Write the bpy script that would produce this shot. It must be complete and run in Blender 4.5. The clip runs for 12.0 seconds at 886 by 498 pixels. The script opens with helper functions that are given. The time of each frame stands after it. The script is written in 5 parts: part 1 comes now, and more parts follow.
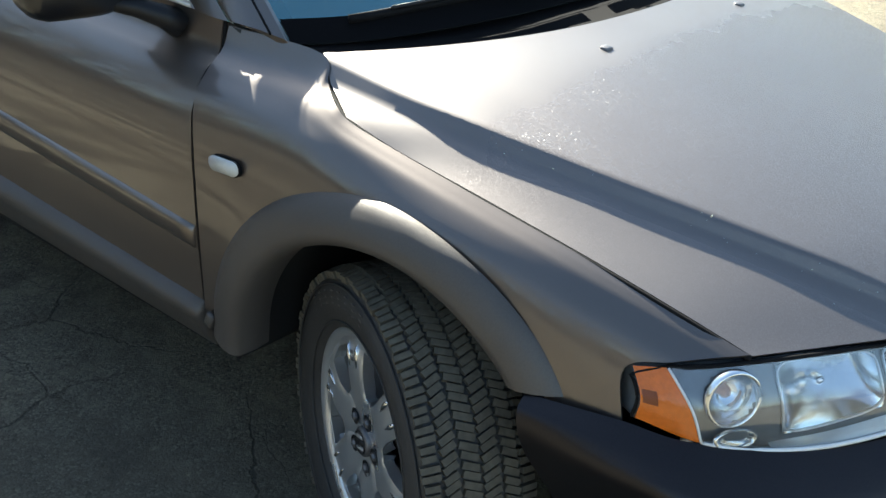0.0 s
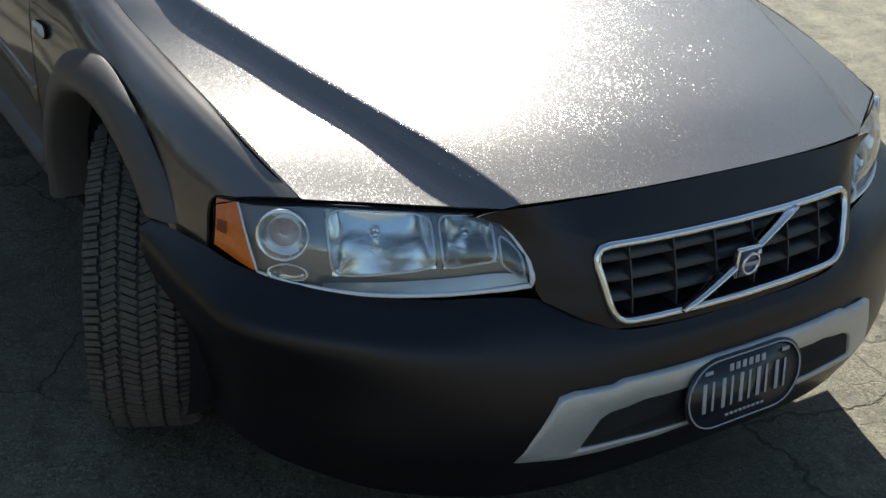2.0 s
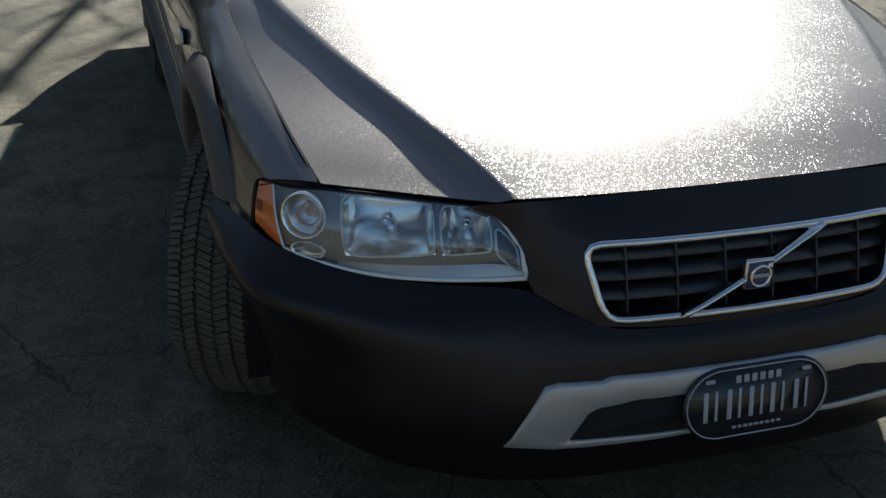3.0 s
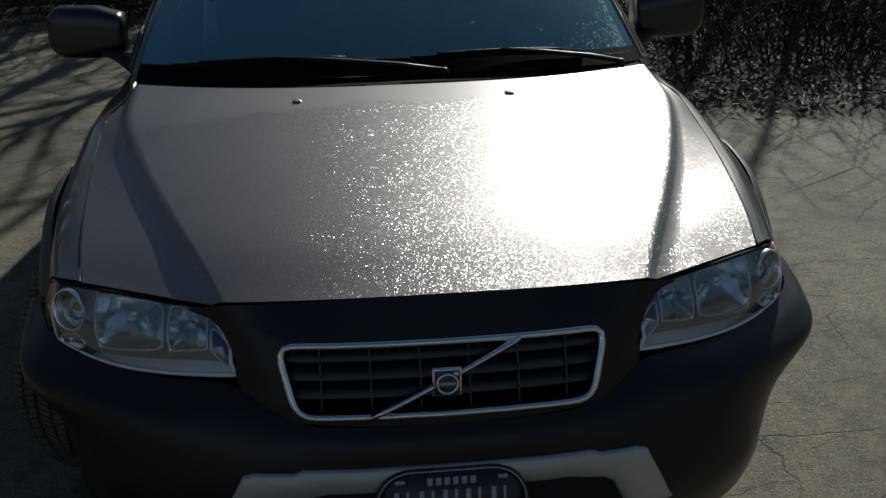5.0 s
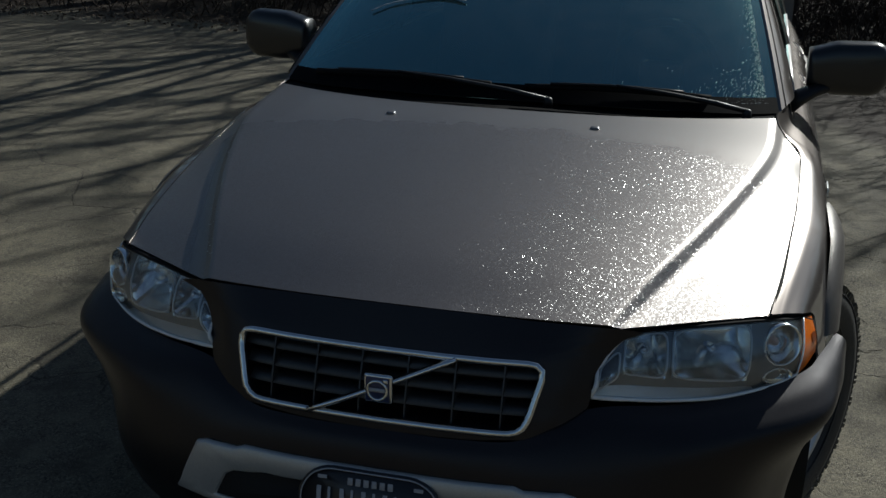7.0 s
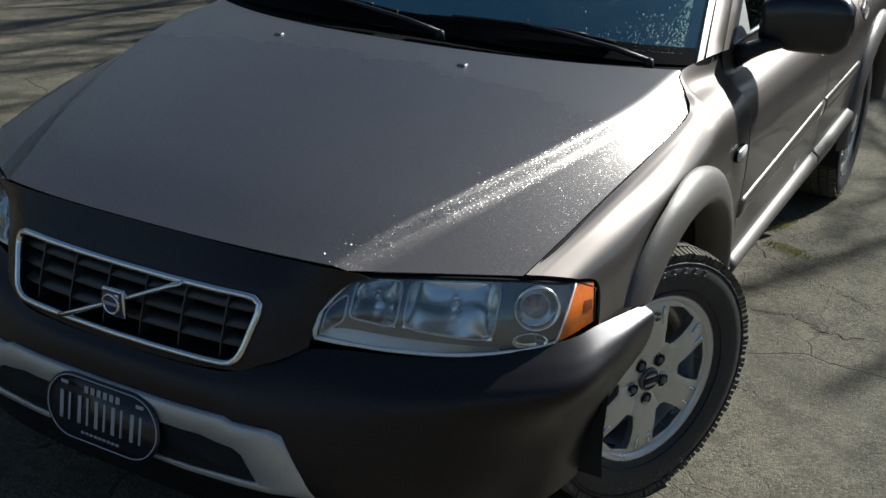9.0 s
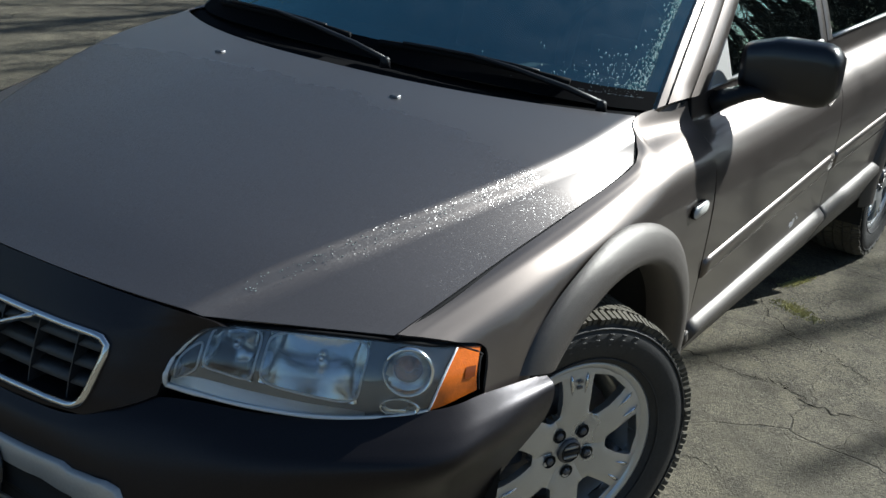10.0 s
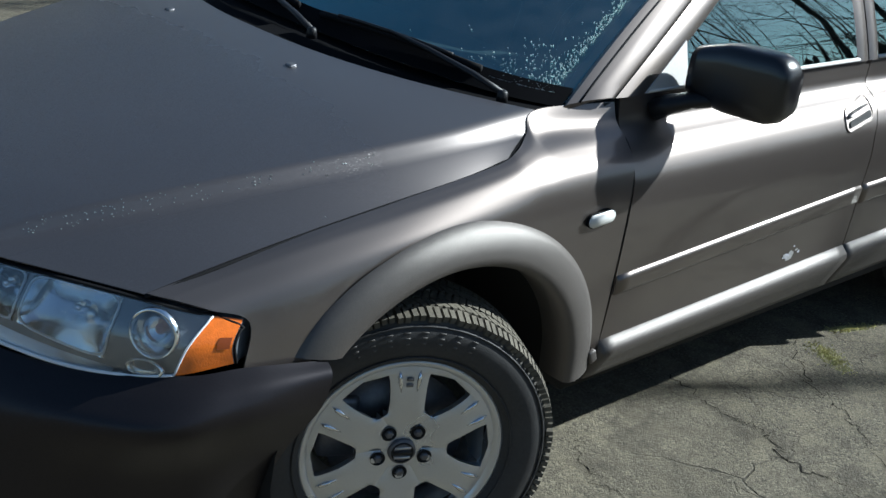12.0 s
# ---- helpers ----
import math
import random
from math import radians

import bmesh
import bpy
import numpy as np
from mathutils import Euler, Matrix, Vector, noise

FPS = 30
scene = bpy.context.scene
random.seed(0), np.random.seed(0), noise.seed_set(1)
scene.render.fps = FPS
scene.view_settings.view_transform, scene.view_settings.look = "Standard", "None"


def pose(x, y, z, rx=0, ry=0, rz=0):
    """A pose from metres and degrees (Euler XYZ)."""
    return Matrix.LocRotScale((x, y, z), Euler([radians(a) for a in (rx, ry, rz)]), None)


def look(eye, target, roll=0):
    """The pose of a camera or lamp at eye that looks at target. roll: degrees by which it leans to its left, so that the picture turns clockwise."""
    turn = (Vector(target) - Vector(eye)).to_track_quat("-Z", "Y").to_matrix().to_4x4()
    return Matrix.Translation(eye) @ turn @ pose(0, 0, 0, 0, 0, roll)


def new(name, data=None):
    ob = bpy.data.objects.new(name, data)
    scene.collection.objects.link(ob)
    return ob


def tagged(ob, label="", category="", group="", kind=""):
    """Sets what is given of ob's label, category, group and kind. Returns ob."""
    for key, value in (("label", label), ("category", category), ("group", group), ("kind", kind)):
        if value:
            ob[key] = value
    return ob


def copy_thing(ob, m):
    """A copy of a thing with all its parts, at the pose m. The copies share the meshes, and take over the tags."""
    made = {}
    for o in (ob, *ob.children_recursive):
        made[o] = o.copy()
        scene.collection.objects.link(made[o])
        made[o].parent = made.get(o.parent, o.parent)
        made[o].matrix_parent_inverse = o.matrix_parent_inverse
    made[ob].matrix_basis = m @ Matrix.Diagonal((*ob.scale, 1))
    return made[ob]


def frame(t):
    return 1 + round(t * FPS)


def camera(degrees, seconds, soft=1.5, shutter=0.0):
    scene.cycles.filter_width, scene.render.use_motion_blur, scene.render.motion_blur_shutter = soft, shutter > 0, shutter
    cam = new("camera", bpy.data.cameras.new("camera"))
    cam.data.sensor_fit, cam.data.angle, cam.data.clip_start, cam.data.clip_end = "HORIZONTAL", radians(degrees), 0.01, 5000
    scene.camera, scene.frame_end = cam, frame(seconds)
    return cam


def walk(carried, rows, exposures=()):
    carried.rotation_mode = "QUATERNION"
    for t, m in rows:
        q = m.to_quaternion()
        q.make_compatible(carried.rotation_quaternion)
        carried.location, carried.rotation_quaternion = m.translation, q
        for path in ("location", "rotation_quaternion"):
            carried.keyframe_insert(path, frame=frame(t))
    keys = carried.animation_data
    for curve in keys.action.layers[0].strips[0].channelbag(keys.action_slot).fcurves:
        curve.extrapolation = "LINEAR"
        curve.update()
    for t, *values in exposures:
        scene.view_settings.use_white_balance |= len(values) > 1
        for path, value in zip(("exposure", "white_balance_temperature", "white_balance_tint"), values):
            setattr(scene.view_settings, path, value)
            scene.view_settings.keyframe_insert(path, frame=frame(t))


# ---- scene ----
cam = camera(42.32, 12.0)
ROWS = [
    (0.0, -2.2043, -1.0937, 1.6726, 63.034, -3.860, -49.318),
    (0.5, -2.0670, -1.3974, 1.6757, 65.860, -0.105, -40.042),
    (1.0, -1.9583, -1.7756, 1.6546, 64.817, -0.773, -36.051),
    (1.5, -1.8173, -1.9883, 1.6318, 65.174, -3.598, -34.438),
    (2.0, -1.5547, -2.1387, 1.6134, 62.834, -4.164, -32.528),
    (2.5, -1.3782, -2.3091, 1.5978, 65.654, -2.004, -22.259),
    (3.0, -1.1354, -2.5203, 1.6197, 64.115, -1.114, -17.125),
    (3.5, -0.8989, -2.6054, 1.6310, 64.204, -4.655, -15.205),
    (3.7, -0.7826, -2.6089, 1.6403, 63.063, -4.837, -15.236),
    (5.3, -0.1025, -2.9266, 1.6916, 71.248, -0.502, -2.358),
    (5.5, -0.0281, -2.9202, 1.6650, 71.628, -2.291, 0.001),
    (6.0, 0.1926, -2.8690, 1.7012, 70.937, 0.202, 2.951),
    (6.5, 0.4128, -2.8894, 1.6686, 72.682, -0.068, 10.844),
    (7.0, 0.6619, -2.8891, 1.6738, 71.314, -1.102, 15.278),
    (7.2, 0.7287, -2.8547, 1.6739, 70.798, 0.151, 15.715),
    (8.8, 1.4814, -2.4928, 1.6870, 68.428, -3.705, 30.613),
    (9.0, 1.5657, -2.4491, 1.6825, 67.579, -2.509, 28.593),
    (9.5, 1.6749, -2.2554, 1.6745, 66.952, -5.295, 30.798),
    (10.0, 1.8011, -2.0528, 1.6986, 67.921, -4.565, 34.344),
    (10.5, 2.0050, -1.9209, 1.6779, 68.199, -4.071, 40.735),
    (11.0, 2.2192, -1.7932, 1.7111, 67.423, -3.302, 45.216),
    (11.5, 2.3408, -1.6186, 1.7048, 68.367, -5.160, 45.594),
    (12.0, 2.4007, -1.4100, 1.7023, 66.687, -6.378, 48.997),
]
EXPOSURES = [(0, 2.65, 6800, 2), (0.5, 2.3, 6700, 2), (1, 1.8, 6600, 2), (1.5, 1.68, 6500, 2), (2.5, 1.38, 6500, 3), (3.5, 0.58, 6300, 4), (4.5, 0.0, 6300, 4), (5.5, -0.35, 6250, 3), (6.5, -0.58, 6200, 3), (7.1, -0.08, 6150, 3), (8, 0.22, 6050, 3), (9, 0.55, 6100, 3), (10.5, 0.80, 5850, 2), (12, 0.92, 5650, 1)]
walk(cam, [(t, pose(x, y, z, rx, ry, rz)) for t, x, y, z, rx, ry, rz in ROWS],
     exposures=EXPOSURES)

# ---- light ----
SUN_WAY = Vector((0.67, 1.43, 1.0)).normalized()
world = bpy.data.worlds.new("sky")
scene.world = world
world.use_nodes = True
wn = world.node_tree
sky = wn.nodes.new("ShaderNodeTexSky")
sky.sky_type = "NISHITA"
sky.sun_disc = False
sky.sun_elevation = math.asin(SUN_WAY.z)
sky.sun_rotation = math.atan2(SUN_WAY.x, SUN_WAY.y)
sky.air_density, sky.dust_density, sky.ozone_density = 1.0, 0.6, 1.2
wn.links.new(sky.outputs[0], wn.nodes["Background"].inputs[0])
wn.nodes["Background"].inputs[1].default_value = 0.049
sun_data = bpy.data.lights.new("sun", "SUN")
sun_data.energy, sun_data.angle, sun_data.color = 5.0, radians(0.55), (1.0, 0.96, 0.90)
sun = new("sun", sun_data)
sun.matrix_world = look(SUN_WAY * 60, (0, 0, 0))


# ---- materials ----
def material(name, colour, rough=0.5, metal=0.0, coat=0.0, scale=60.0, vary=0.15, bump=0.0, bump_scale=300.0, spec=0.5,
             coat_rough=0.05, coarse=4.0, rough_vary=0.0):
    """A procedural surface: base colour varied at two scales, with fine relief."""
    m = bpy.data.materials.new(name)
    m.use_nodes = True
    n, l = m.node_tree.nodes, m.node_tree.links
    b = n["Principled BSDF"]
    b.inputs["Roughness"].default_value, b.inputs["Metallic"].default_value = rough, metal
    b.inputs["Coat Weight"].default_value, b.inputs["Coat Roughness"].default_value = coat, coat_rough
    b.inputs["Specular IOR Level"].default_value = spec
    co = n.new("ShaderNodeTexCoord")
    fine, big = n.new("ShaderNodeTexNoise"), n.new("ShaderNodeTexNoise")
    for node, s in ((fine, scale), (big, coarse)):
        node.inputs["Scale"].default_value, node.inputs["Detail"].default_value = s, 4
        l.new(co.outputs["Object"], node.inputs["Vector"])
    add = n.new("ShaderNodeMath")
    add.operation = "ADD"
    l.new(fine.outputs["Fac"], add.inputs[0])
    l.new(big.outputs["Fac"], add.inputs[1])
    ramp = n.new("ShaderNodeMapRange")
    ramp.inputs[1].default_value, ramp.inputs[2].default_value = 0.6, 1.4
    ramp.inputs[3].default_value, ramp.inputs[4].default_value = 1 - vary, 1 + vary
    l.new(add.outputs[0], ramp.inputs[0])
    mix = n.new("ShaderNodeVectorMath")
    mix.operation = "SCALE"
    mix.inputs[0].default_value = colour
    l.new(ramp.outputs[0], mix.inputs["Scale"])
    l.new(mix.outputs[0], b.inputs["Base Color"])
    if rough_vary:
        rr = n.new("ShaderNodeMapRange")
        rr.inputs[1].default_value, rr.inputs[2].default_value = 0.3, 0.7
        rr.inputs[3].default_value, rr.inputs[4].default_value = rough - rough_vary, rough + rough_vary
        l.new(big.outputs["Fac"], rr.inputs[0])
        l.new(rr.outputs[0], b.inputs["Roughness"])
    if bump:
        bn, bt = n.new("ShaderNodeBump"), n.new("ShaderNodeTexNoise")
        bt.inputs["Scale"].default_value, bt.inputs["Detail"].default_value = bump_scale, 3
        l.new(co.outputs["Object"], bt.inputs["Vector"])
        bn.inputs["Strength"].default_value, bn.inputs["Distance"].default_value = bump, 0.002
        l.new(bt.outputs["Fac"], bn.inputs["Height"])
        l.new(bn.outputs[0], b.inputs["Normal"])
    return m


PAINT_COLOUR = (0.166, 0.143, 0.131)
paint = material("bronze_metallic_paint", PAINT_COLOUR, 0.37, 0.88, 0.9, 900, 0.12, 0.0, coat_rough=0.05, coarse=1.5)
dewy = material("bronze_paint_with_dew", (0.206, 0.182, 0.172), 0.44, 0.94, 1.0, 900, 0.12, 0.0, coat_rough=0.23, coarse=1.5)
plastic = material("dark_bumper_plastic", (0.029, 0.026, 0.029), 0.36, 0.75, 0.10, 300, 0.15, 0.12, 900, coat_rough=0.25, coarse=3)
flare_mat = material("grey_brown_flare_plastic", (0.104, 0.093, 0.086), 0.46, 0.4, 0.0, 300, 0.12, 0.2, 1200, coarse=3)
black = material("black_trim_plastic", (0.009, 0.009, 0.011), 0.46, 0.0, 0.0, 200, 0.25, 0.2, 900, spec=0.35)
mirror_black = material("satin_black_mirror_shell", (0.005, 0.005, 0.007), 0.30, 0.0, 0.5, 200, 0.2, 0.08, 900, coat_rough=0.14)
# near-black base: shade inside openings and under the car is in the colour
void = material("cavity_shade_black", (0.006, 0.006, 0.007), 0.8, 0.0, 0.0, 50, 0.3)
chrome = material("chrome", (0.75, 0.76, 0.78), 0.12, 1.0, 0.0, 80, 0.05)
silver = material("silver_painted_plastic", (0.54, 0.53, 0.52), 0.42, 0.5, 0.0, 200, 0.1, 0.1, 600)
alloy = material("silver_alloy", (0.62, 0.63, 0.645), 0.30, 0.75, 0.15, 250, 0.04, 0.02, 700, rough_vary=0.05)
rubber = material("tyre_rubber", (0.032, 0.031, 0.031), 0.62, 0.0, 0.0, 120, 0.3, 0.35, 500, coarse=12)
grey_rubber = material("dust_greyed_rubber", (0.052, 0.047, 0.039), 0.8, 0.0, 0.0, 60, 0.4, 0.3, 400, coarse=8)
# dusty tan, lifted further to carry the sun falling on the tread
dusty = material("dusty_sunlit_tread_rubber", (0.098, 0.087, 0.066), 0.85, 0.0, 0.0, 90, 0.4, 0.4, 400, coarse=9)
letter_rubber = material("raised_rubber_lettering", (0.075, 0.070, 0.066), 0.6, 0.0, 0.0, 200, 0.2)
reflector = material("lamp_reflector", (0.93, 0.97, 1.0), 0.17, 1.0, 0.0, 40, 0.06, 0.3, 45)
lamp_grey = material("grey_lamp_mask", (0.16, 0.178, 0.198), 0.3, 0.3, 0.0, 80, 0.15)
# white base stands for light caught in the clear lens edge
rim_white = material("light_whitened_lens_rim", (0.86, 0.87, 0.88), 0.25, 0.0, 0.3, 120, 0.08)
bezel_mat = material("silver_lamp_bezel", (0.74, 0.77, 0.80), 0.30, 0.45, 0.0, 120, 0.1)
dull_metal = material("dull_grey_metal", (0.16, 0.16, 0.17), 0.45, 0.7, 0.0, 120, 0.2)
fin_mat = material("dark_grille_fin", (0.055, 0.055, 0.058), 0.4, 0.4, 0.0, 100, 0.2)
seal = material("rubber_seal", (0.005, 0.005, 0.006), 0.8, 0.0, 0.0, 100, 0.2, spec=0.2)
frit = material("matt_black_glass_border", (0.004, 0.004, 0.005), 0.85, 0.0, 0.0, 100, 0.2, spec=0.08)
plate_black = material("black_plate", (0.015, 0.015, 0.018), 0.30, 0.0, 0.3, 90, 0.2)
chip = material("scraped_paint", (0.50, 0.50, 0.50), 0.35, 0.5, 0.0, 400, 0.4)
ink = material("pale_grey_ink", (0.42, 0.42, 0.45), 0.45, 0.0, 0.0, 200, 0.12)
blue_enamel = material("dark_blue_enamel", (0.02, 0.03, 0.09), 0.3, 0.0, 0.4, 100, 0.1)
pink_marker = material("pink_window_marker", (0.55, 0.18, 0.32), 0.8, 0.0, 0.0, 300, 0.35)
white_marker = material("white_window_marker", (0.55, 0.55, 0.62), 0.8, 0.0, 0.0, 300, 0.35)
interior = material("dark_cabin_upholstery", (0.035, 0.034, 0.035), 0.75, 0.0, 0.0, 60, 0.3, 0.3, 300)
bark = material("grey_brown_bark", (0.075, 0.058, 0.045), 0.9, 0.0, 0.0, 25, 0.4, 0.7, 60, coarse=3)
twig_mat = material("dry_brown_twigs", (0.046, 0.032, 0.024), 0.9, 0.0, 0.0, 20, 0.4)
crystal = material("clear_droplets", (0.90, 0.97, 0.95), 0.20, 0.0, 0.0, 80, 0.05)
marker_white = material("frosted_marker_lens", (0.62, 0.62, 0.60), 0.28, 0.0, 0.4, 150, 0.08)


cn, cl = crystal.node_tree.nodes, crystal.node_tree.links
through_light, shine, joined = (cn.new(k) for k in ("ShaderNodeBsdfTranslucent", "ShaderNodeBsdfGlossy", "ShaderNodeMixShader"))
through_light.inputs[0].default_value = (0.90, 1.0, 0.95, 1)
shine.inputs["Roughness"].default_value = 0.15
joined.inputs[0].default_value = 0.35
cl.new(through_light.outputs[0], joined.inputs[1])
cl.new(shine.outputs[0], joined.inputs[2])
cl.new(joined.outputs[0], cn["Material Output"].inputs["Surface"])



def dew(m, cells=660, lean=0.60, dry_from=0.03):
    """Beads of moisture on the lacquer: small facets that lean every way; the bonnet's warm rear strip is dry."""
    n, l = m.node_tree.nodes, m.node_tree.links
    b = n["Principled BSDF"]
    co, geo = n.new("ShaderNodeTexCoord"), n.new("ShaderNodeNewGeometry")
    vor = n.new("ShaderNodeTexVoronoi")
    vor.inputs["Scale"].default_value = cells
    l.new(co.outputs["Object"], vor.inputs["Vector"])
    sub, amount, add, unit = (n.new("ShaderNodeVectorMath") for _ in range(4))
    sub.operation, amount.operation, add.operation, unit.operation = "SUBTRACT", "SCALE", "ADD", "NORMALIZE"
    sub.inputs[1].default_value = (0.5, 0.5, 0.5)
    l.new(vor.outputs["Color"], sub.inputs[0])
    patch = n.new("ShaderNodeTexNoise")
    patch.inputs["Scale"].default_value, patch.inputs["Detail"].default_value = 9, 5
    l.new(co.outputs["Object"], patch.inputs["Vector"])
    rng = n.new("ShaderNodeMapRange")
    rng.inputs[1].default_value, rng.inputs[2].default_value = 0.35, 0.65
    rng.inputs[3].default_value, rng.inputs[4].default_value = lean * 0.8, lean * 1.2
    l.new(patch.outputs["Fac"], rng.inputs[0])
    place, ragged, wet, both_of = n.new("ShaderNodeSeparateXYZ"), n.new("ShaderNodeMath"), n.new("ShaderNodeMapRange"), n.new("ShaderNodeMath")
    l.new(co.outputs["Object"], place.inputs[0])
    ragged.operation, ragged.inputs[1].default_value = "MULTIPLY_ADD", 0.16
    l.new(patch.outputs["Fac"], ragged.inputs[0])
    l.new(place.outputs["Y"], ragged.inputs[2])
    wet.inputs[1].default_value, wet.inputs[2].default_value = dry_from + 0.05, dry_from + 0.09
    wet.inputs[3].default_value, wet.inputs[4].default_value = 1.0, 0.0
    l.new(ragged.outputs[0], wet.inputs[0])
    both_of.operation = "MULTIPLY"
    # the steep flanks outside the creases have shed most of their water
    across, crease_at, flank, kept = n.new("ShaderNodeMath"), n.new("ShaderNodeMath"), n.new("ShaderNodeMapRange"), n.new("ShaderNodeMath")
    across.operation, crease_at.operation, crease_at.inputs[1].default_value, kept.operation = "ABSOLUTE", "MULTIPLY_ADD", -0.336, "MULTIPLY"
    l.new(place.outputs["X"], across.inputs[0])
    l.new(place.outputs["Y"], crease_at.inputs[0])
    l.new(across.outputs[0], crease_at.inputs[2])
    flank.inputs[1].default_value, flank.inputs[2].default_value = 0.715, 0.755
    flank.inputs[3].default_value, flank.inputs[4].default_value = 1.0, 0.66
    l.new(crease_at.outputs[0], flank.inputs[0])
    l.new(wet.outputs[0], kept.inputs[0])
    l.new(flank.outputs[0], kept.inputs[1])
    l.new(rng.outputs[0], both_of.inputs[0])
    l.new(kept.outputs[0], both_of.inputs[1])
    l.new(sub.outputs[0], amount.inputs[0])
    l.new(both_of.outputs[0], amount.inputs["Scale"])
    l.new(geo.outputs["Normal"], add.inputs[0])
    l.new(amount.outputs[0], add.inputs[1])
    l.new(add.outputs[0], unit.inputs[0])
    l.new(unit.outputs[0], b.inputs["Coat Normal"])
    film = n.new("ShaderNodeMapRange")
    film.inputs[3].default_value, film.inputs[4].default_value = 0.37, b.inputs["Coat Roughness"].default_value
    l.new(kept.outputs[0], film.inputs[0])
    l.new(film.outputs[0], b.inputs["Coat Roughness"])


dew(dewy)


def pane(name, tint, gloss=0.10, rough=0.02, haze=0.0, shine=(1, 1, 1)):
    """Clear glazing: tinted see-through with a mirror gloss that grows at grazing angles, and a diffuse haze that adds
    sky brightness.
    """
    m = bpy.data.materials.new(name)
    m.use_nodes = True
    n, l = m.node_tree.nodes, m.node_tree.links
    n.remove(n["Principled BSDF"])
    tr, gl, mx, fr = (n.new(k) for k in ("ShaderNodeBsdfTransparent", "ShaderNodeBsdfGlossy", "ShaderNodeMixShader", "ShaderNodeFresnel"))
    tr.inputs[0].default_value = (*tint, 1)
    gl.inputs["Color"].default_value = (*shine, 1)
    gl.inputs["Roughness"].default_value = rough
    fr.inputs["IOR"].default_value = 1.5
    ad = n.new("ShaderNodeMath")
    ad.operation, ad.use_clamp = "ADD", True
    ad.inputs[1].default_value = gloss
    l.new(fr.outputs[0], ad.inputs[0])
    l.new(ad.outputs[0], mx.inputs[0])
    l.new(tr.outputs[0], mx.inputs[1])
    l.new(gl.outputs[0], mx.inputs[2])
    last = mx
    if haze:
        df, hz, tx, rg, co = (n.new(k) for k in ("ShaderNodeBsdfDiffuse", "ShaderNodeMixShader", "ShaderNodeTexNoise", "ShaderNodeMapRange", "ShaderNodeTexCoord"))
        df.inputs[0].default_value = (0.75, 0.77, 0.78, 1)
        tx.inputs["Scale"].default_value, tx.inputs["Detail"].default_value = 18, 5
        l.new(co.outputs["Object"], tx.inputs["Vector"])
        rg.inputs[1].default_value, rg.inputs[2].default_value = 0.3, 0.7
        rg.inputs[3].default_value, rg.inputs[4].default_value = haze * 0.5, haze * 1.5
        l.new(tx.outputs["Fac"], rg.inputs[0])
        l.new(rg.outputs[0], hz.inputs[0])
        l.new(mx.outputs[0], hz.inputs[1])
        l.new(df.outputs[0], hz.inputs[2])
        last = hz
    l.new(last.outputs[0], n["Material Output"].inputs["Surface"])
    return m


# raised gloss, teal shine and haze put the bright sky into the panes
glass = pane("tinted_car_glass", (0.34, 0.58, 0.62), 0.27, 0.02, 0.030, (0.44, 0.92, 1.0))
side_pane = pane("side_window_glass", (0.30, 0.45, 0.47), 0.22, 0.01, 0.0, (0.72, 1.0, 0.98))
lens_mat = pane("clear_lamp_lens", (0.97, 0.98, 0.99), 0.08, 0.03, 0.024)
dark_amber = material("dark_amber_reflector", (0.22, 0.05, 0.01), 0.3)
bulb_pink = material("pale_orange_bulb", (0.70, 0.38, 0.25), 0.2, 0.1, 0.5)
amber_mat = material("amber_lens", (0.75, 0.17, 0.015), 0.18, 0.0, 0.6, 90, 0.18, 0.25, 260)


# ---- geometry helpers ----
def cr(points, t):
    """A point on the Catmull-Rom curve through the points, t from 0 to 1."""
    n = len(points) - 1
    x = min(max(t, 0.0), 1.0) * n
    i = min(int(x), n - 1)
    f = x - i
    p1, p2 = Vector(points[i]), Vector(points[i + 1])
    p0 = Vector(points[i - 1]) if i > 0 else 2 * p1 - p2
    p3 = Vector(points[i + 2]) if i + 2 <= n else 2 * p2 - p1
    return 0.5 * (2 * p1 + (p2 - p0) * f + (2 * p0 - 5 * p1 + 4 * p2 - p3) * f * f + (3 * p1 - p0 - 3 * p2 + p3) * f ** 3)


def lerp_table(table, v):
    """Smooth look-up in a short table of (key, value) rows."""
    if v <= table[0][0]:
        return table[0][1]
    for (a, p), (b, q) in zip(table, table[1:]):
        if v <= b:
            f = (v - a) / (b - a)
            return p + (q - p) * f
    return table[-1][1]


def loft(guides, nu, nv):
    """Rows of points: nu steps along each guide, nv steps from the first guide to the last."""
    cols = []
    for i in range(nu + 1):
        ring = [cr(g, i / nu) for g in guides]
        cols.append([cr(ring, j / nv) for j in range(nv + 1)])
    return cols


def sheet(rows, skip=None, flip=False):
    """A bmesh from rows of points; skip(i, j) leaves faces out."""
    bm = bmesh.new()
    vs = [[bm.verts.new(p) for p in r] for r in rows]
    for i in range(len(rows) - 1):
        for j in range(len(rows[0]) - 1):
            if skip and skip(i, j):
                continue
            q = (vs[i][j], vs[i + 1][j], vs[i + 1][j + 1], vs[i][j + 1])
            bm.faces.new(q[::-1] if flip else q)
    for v in [v for v in bm.verts if not v.link_faces]:
        bm.verts.remove(v)
    return bm


def mirrored(rows):
    return [[Vector((-p.x, p.y, p.z)) for p in r] for r in rows]


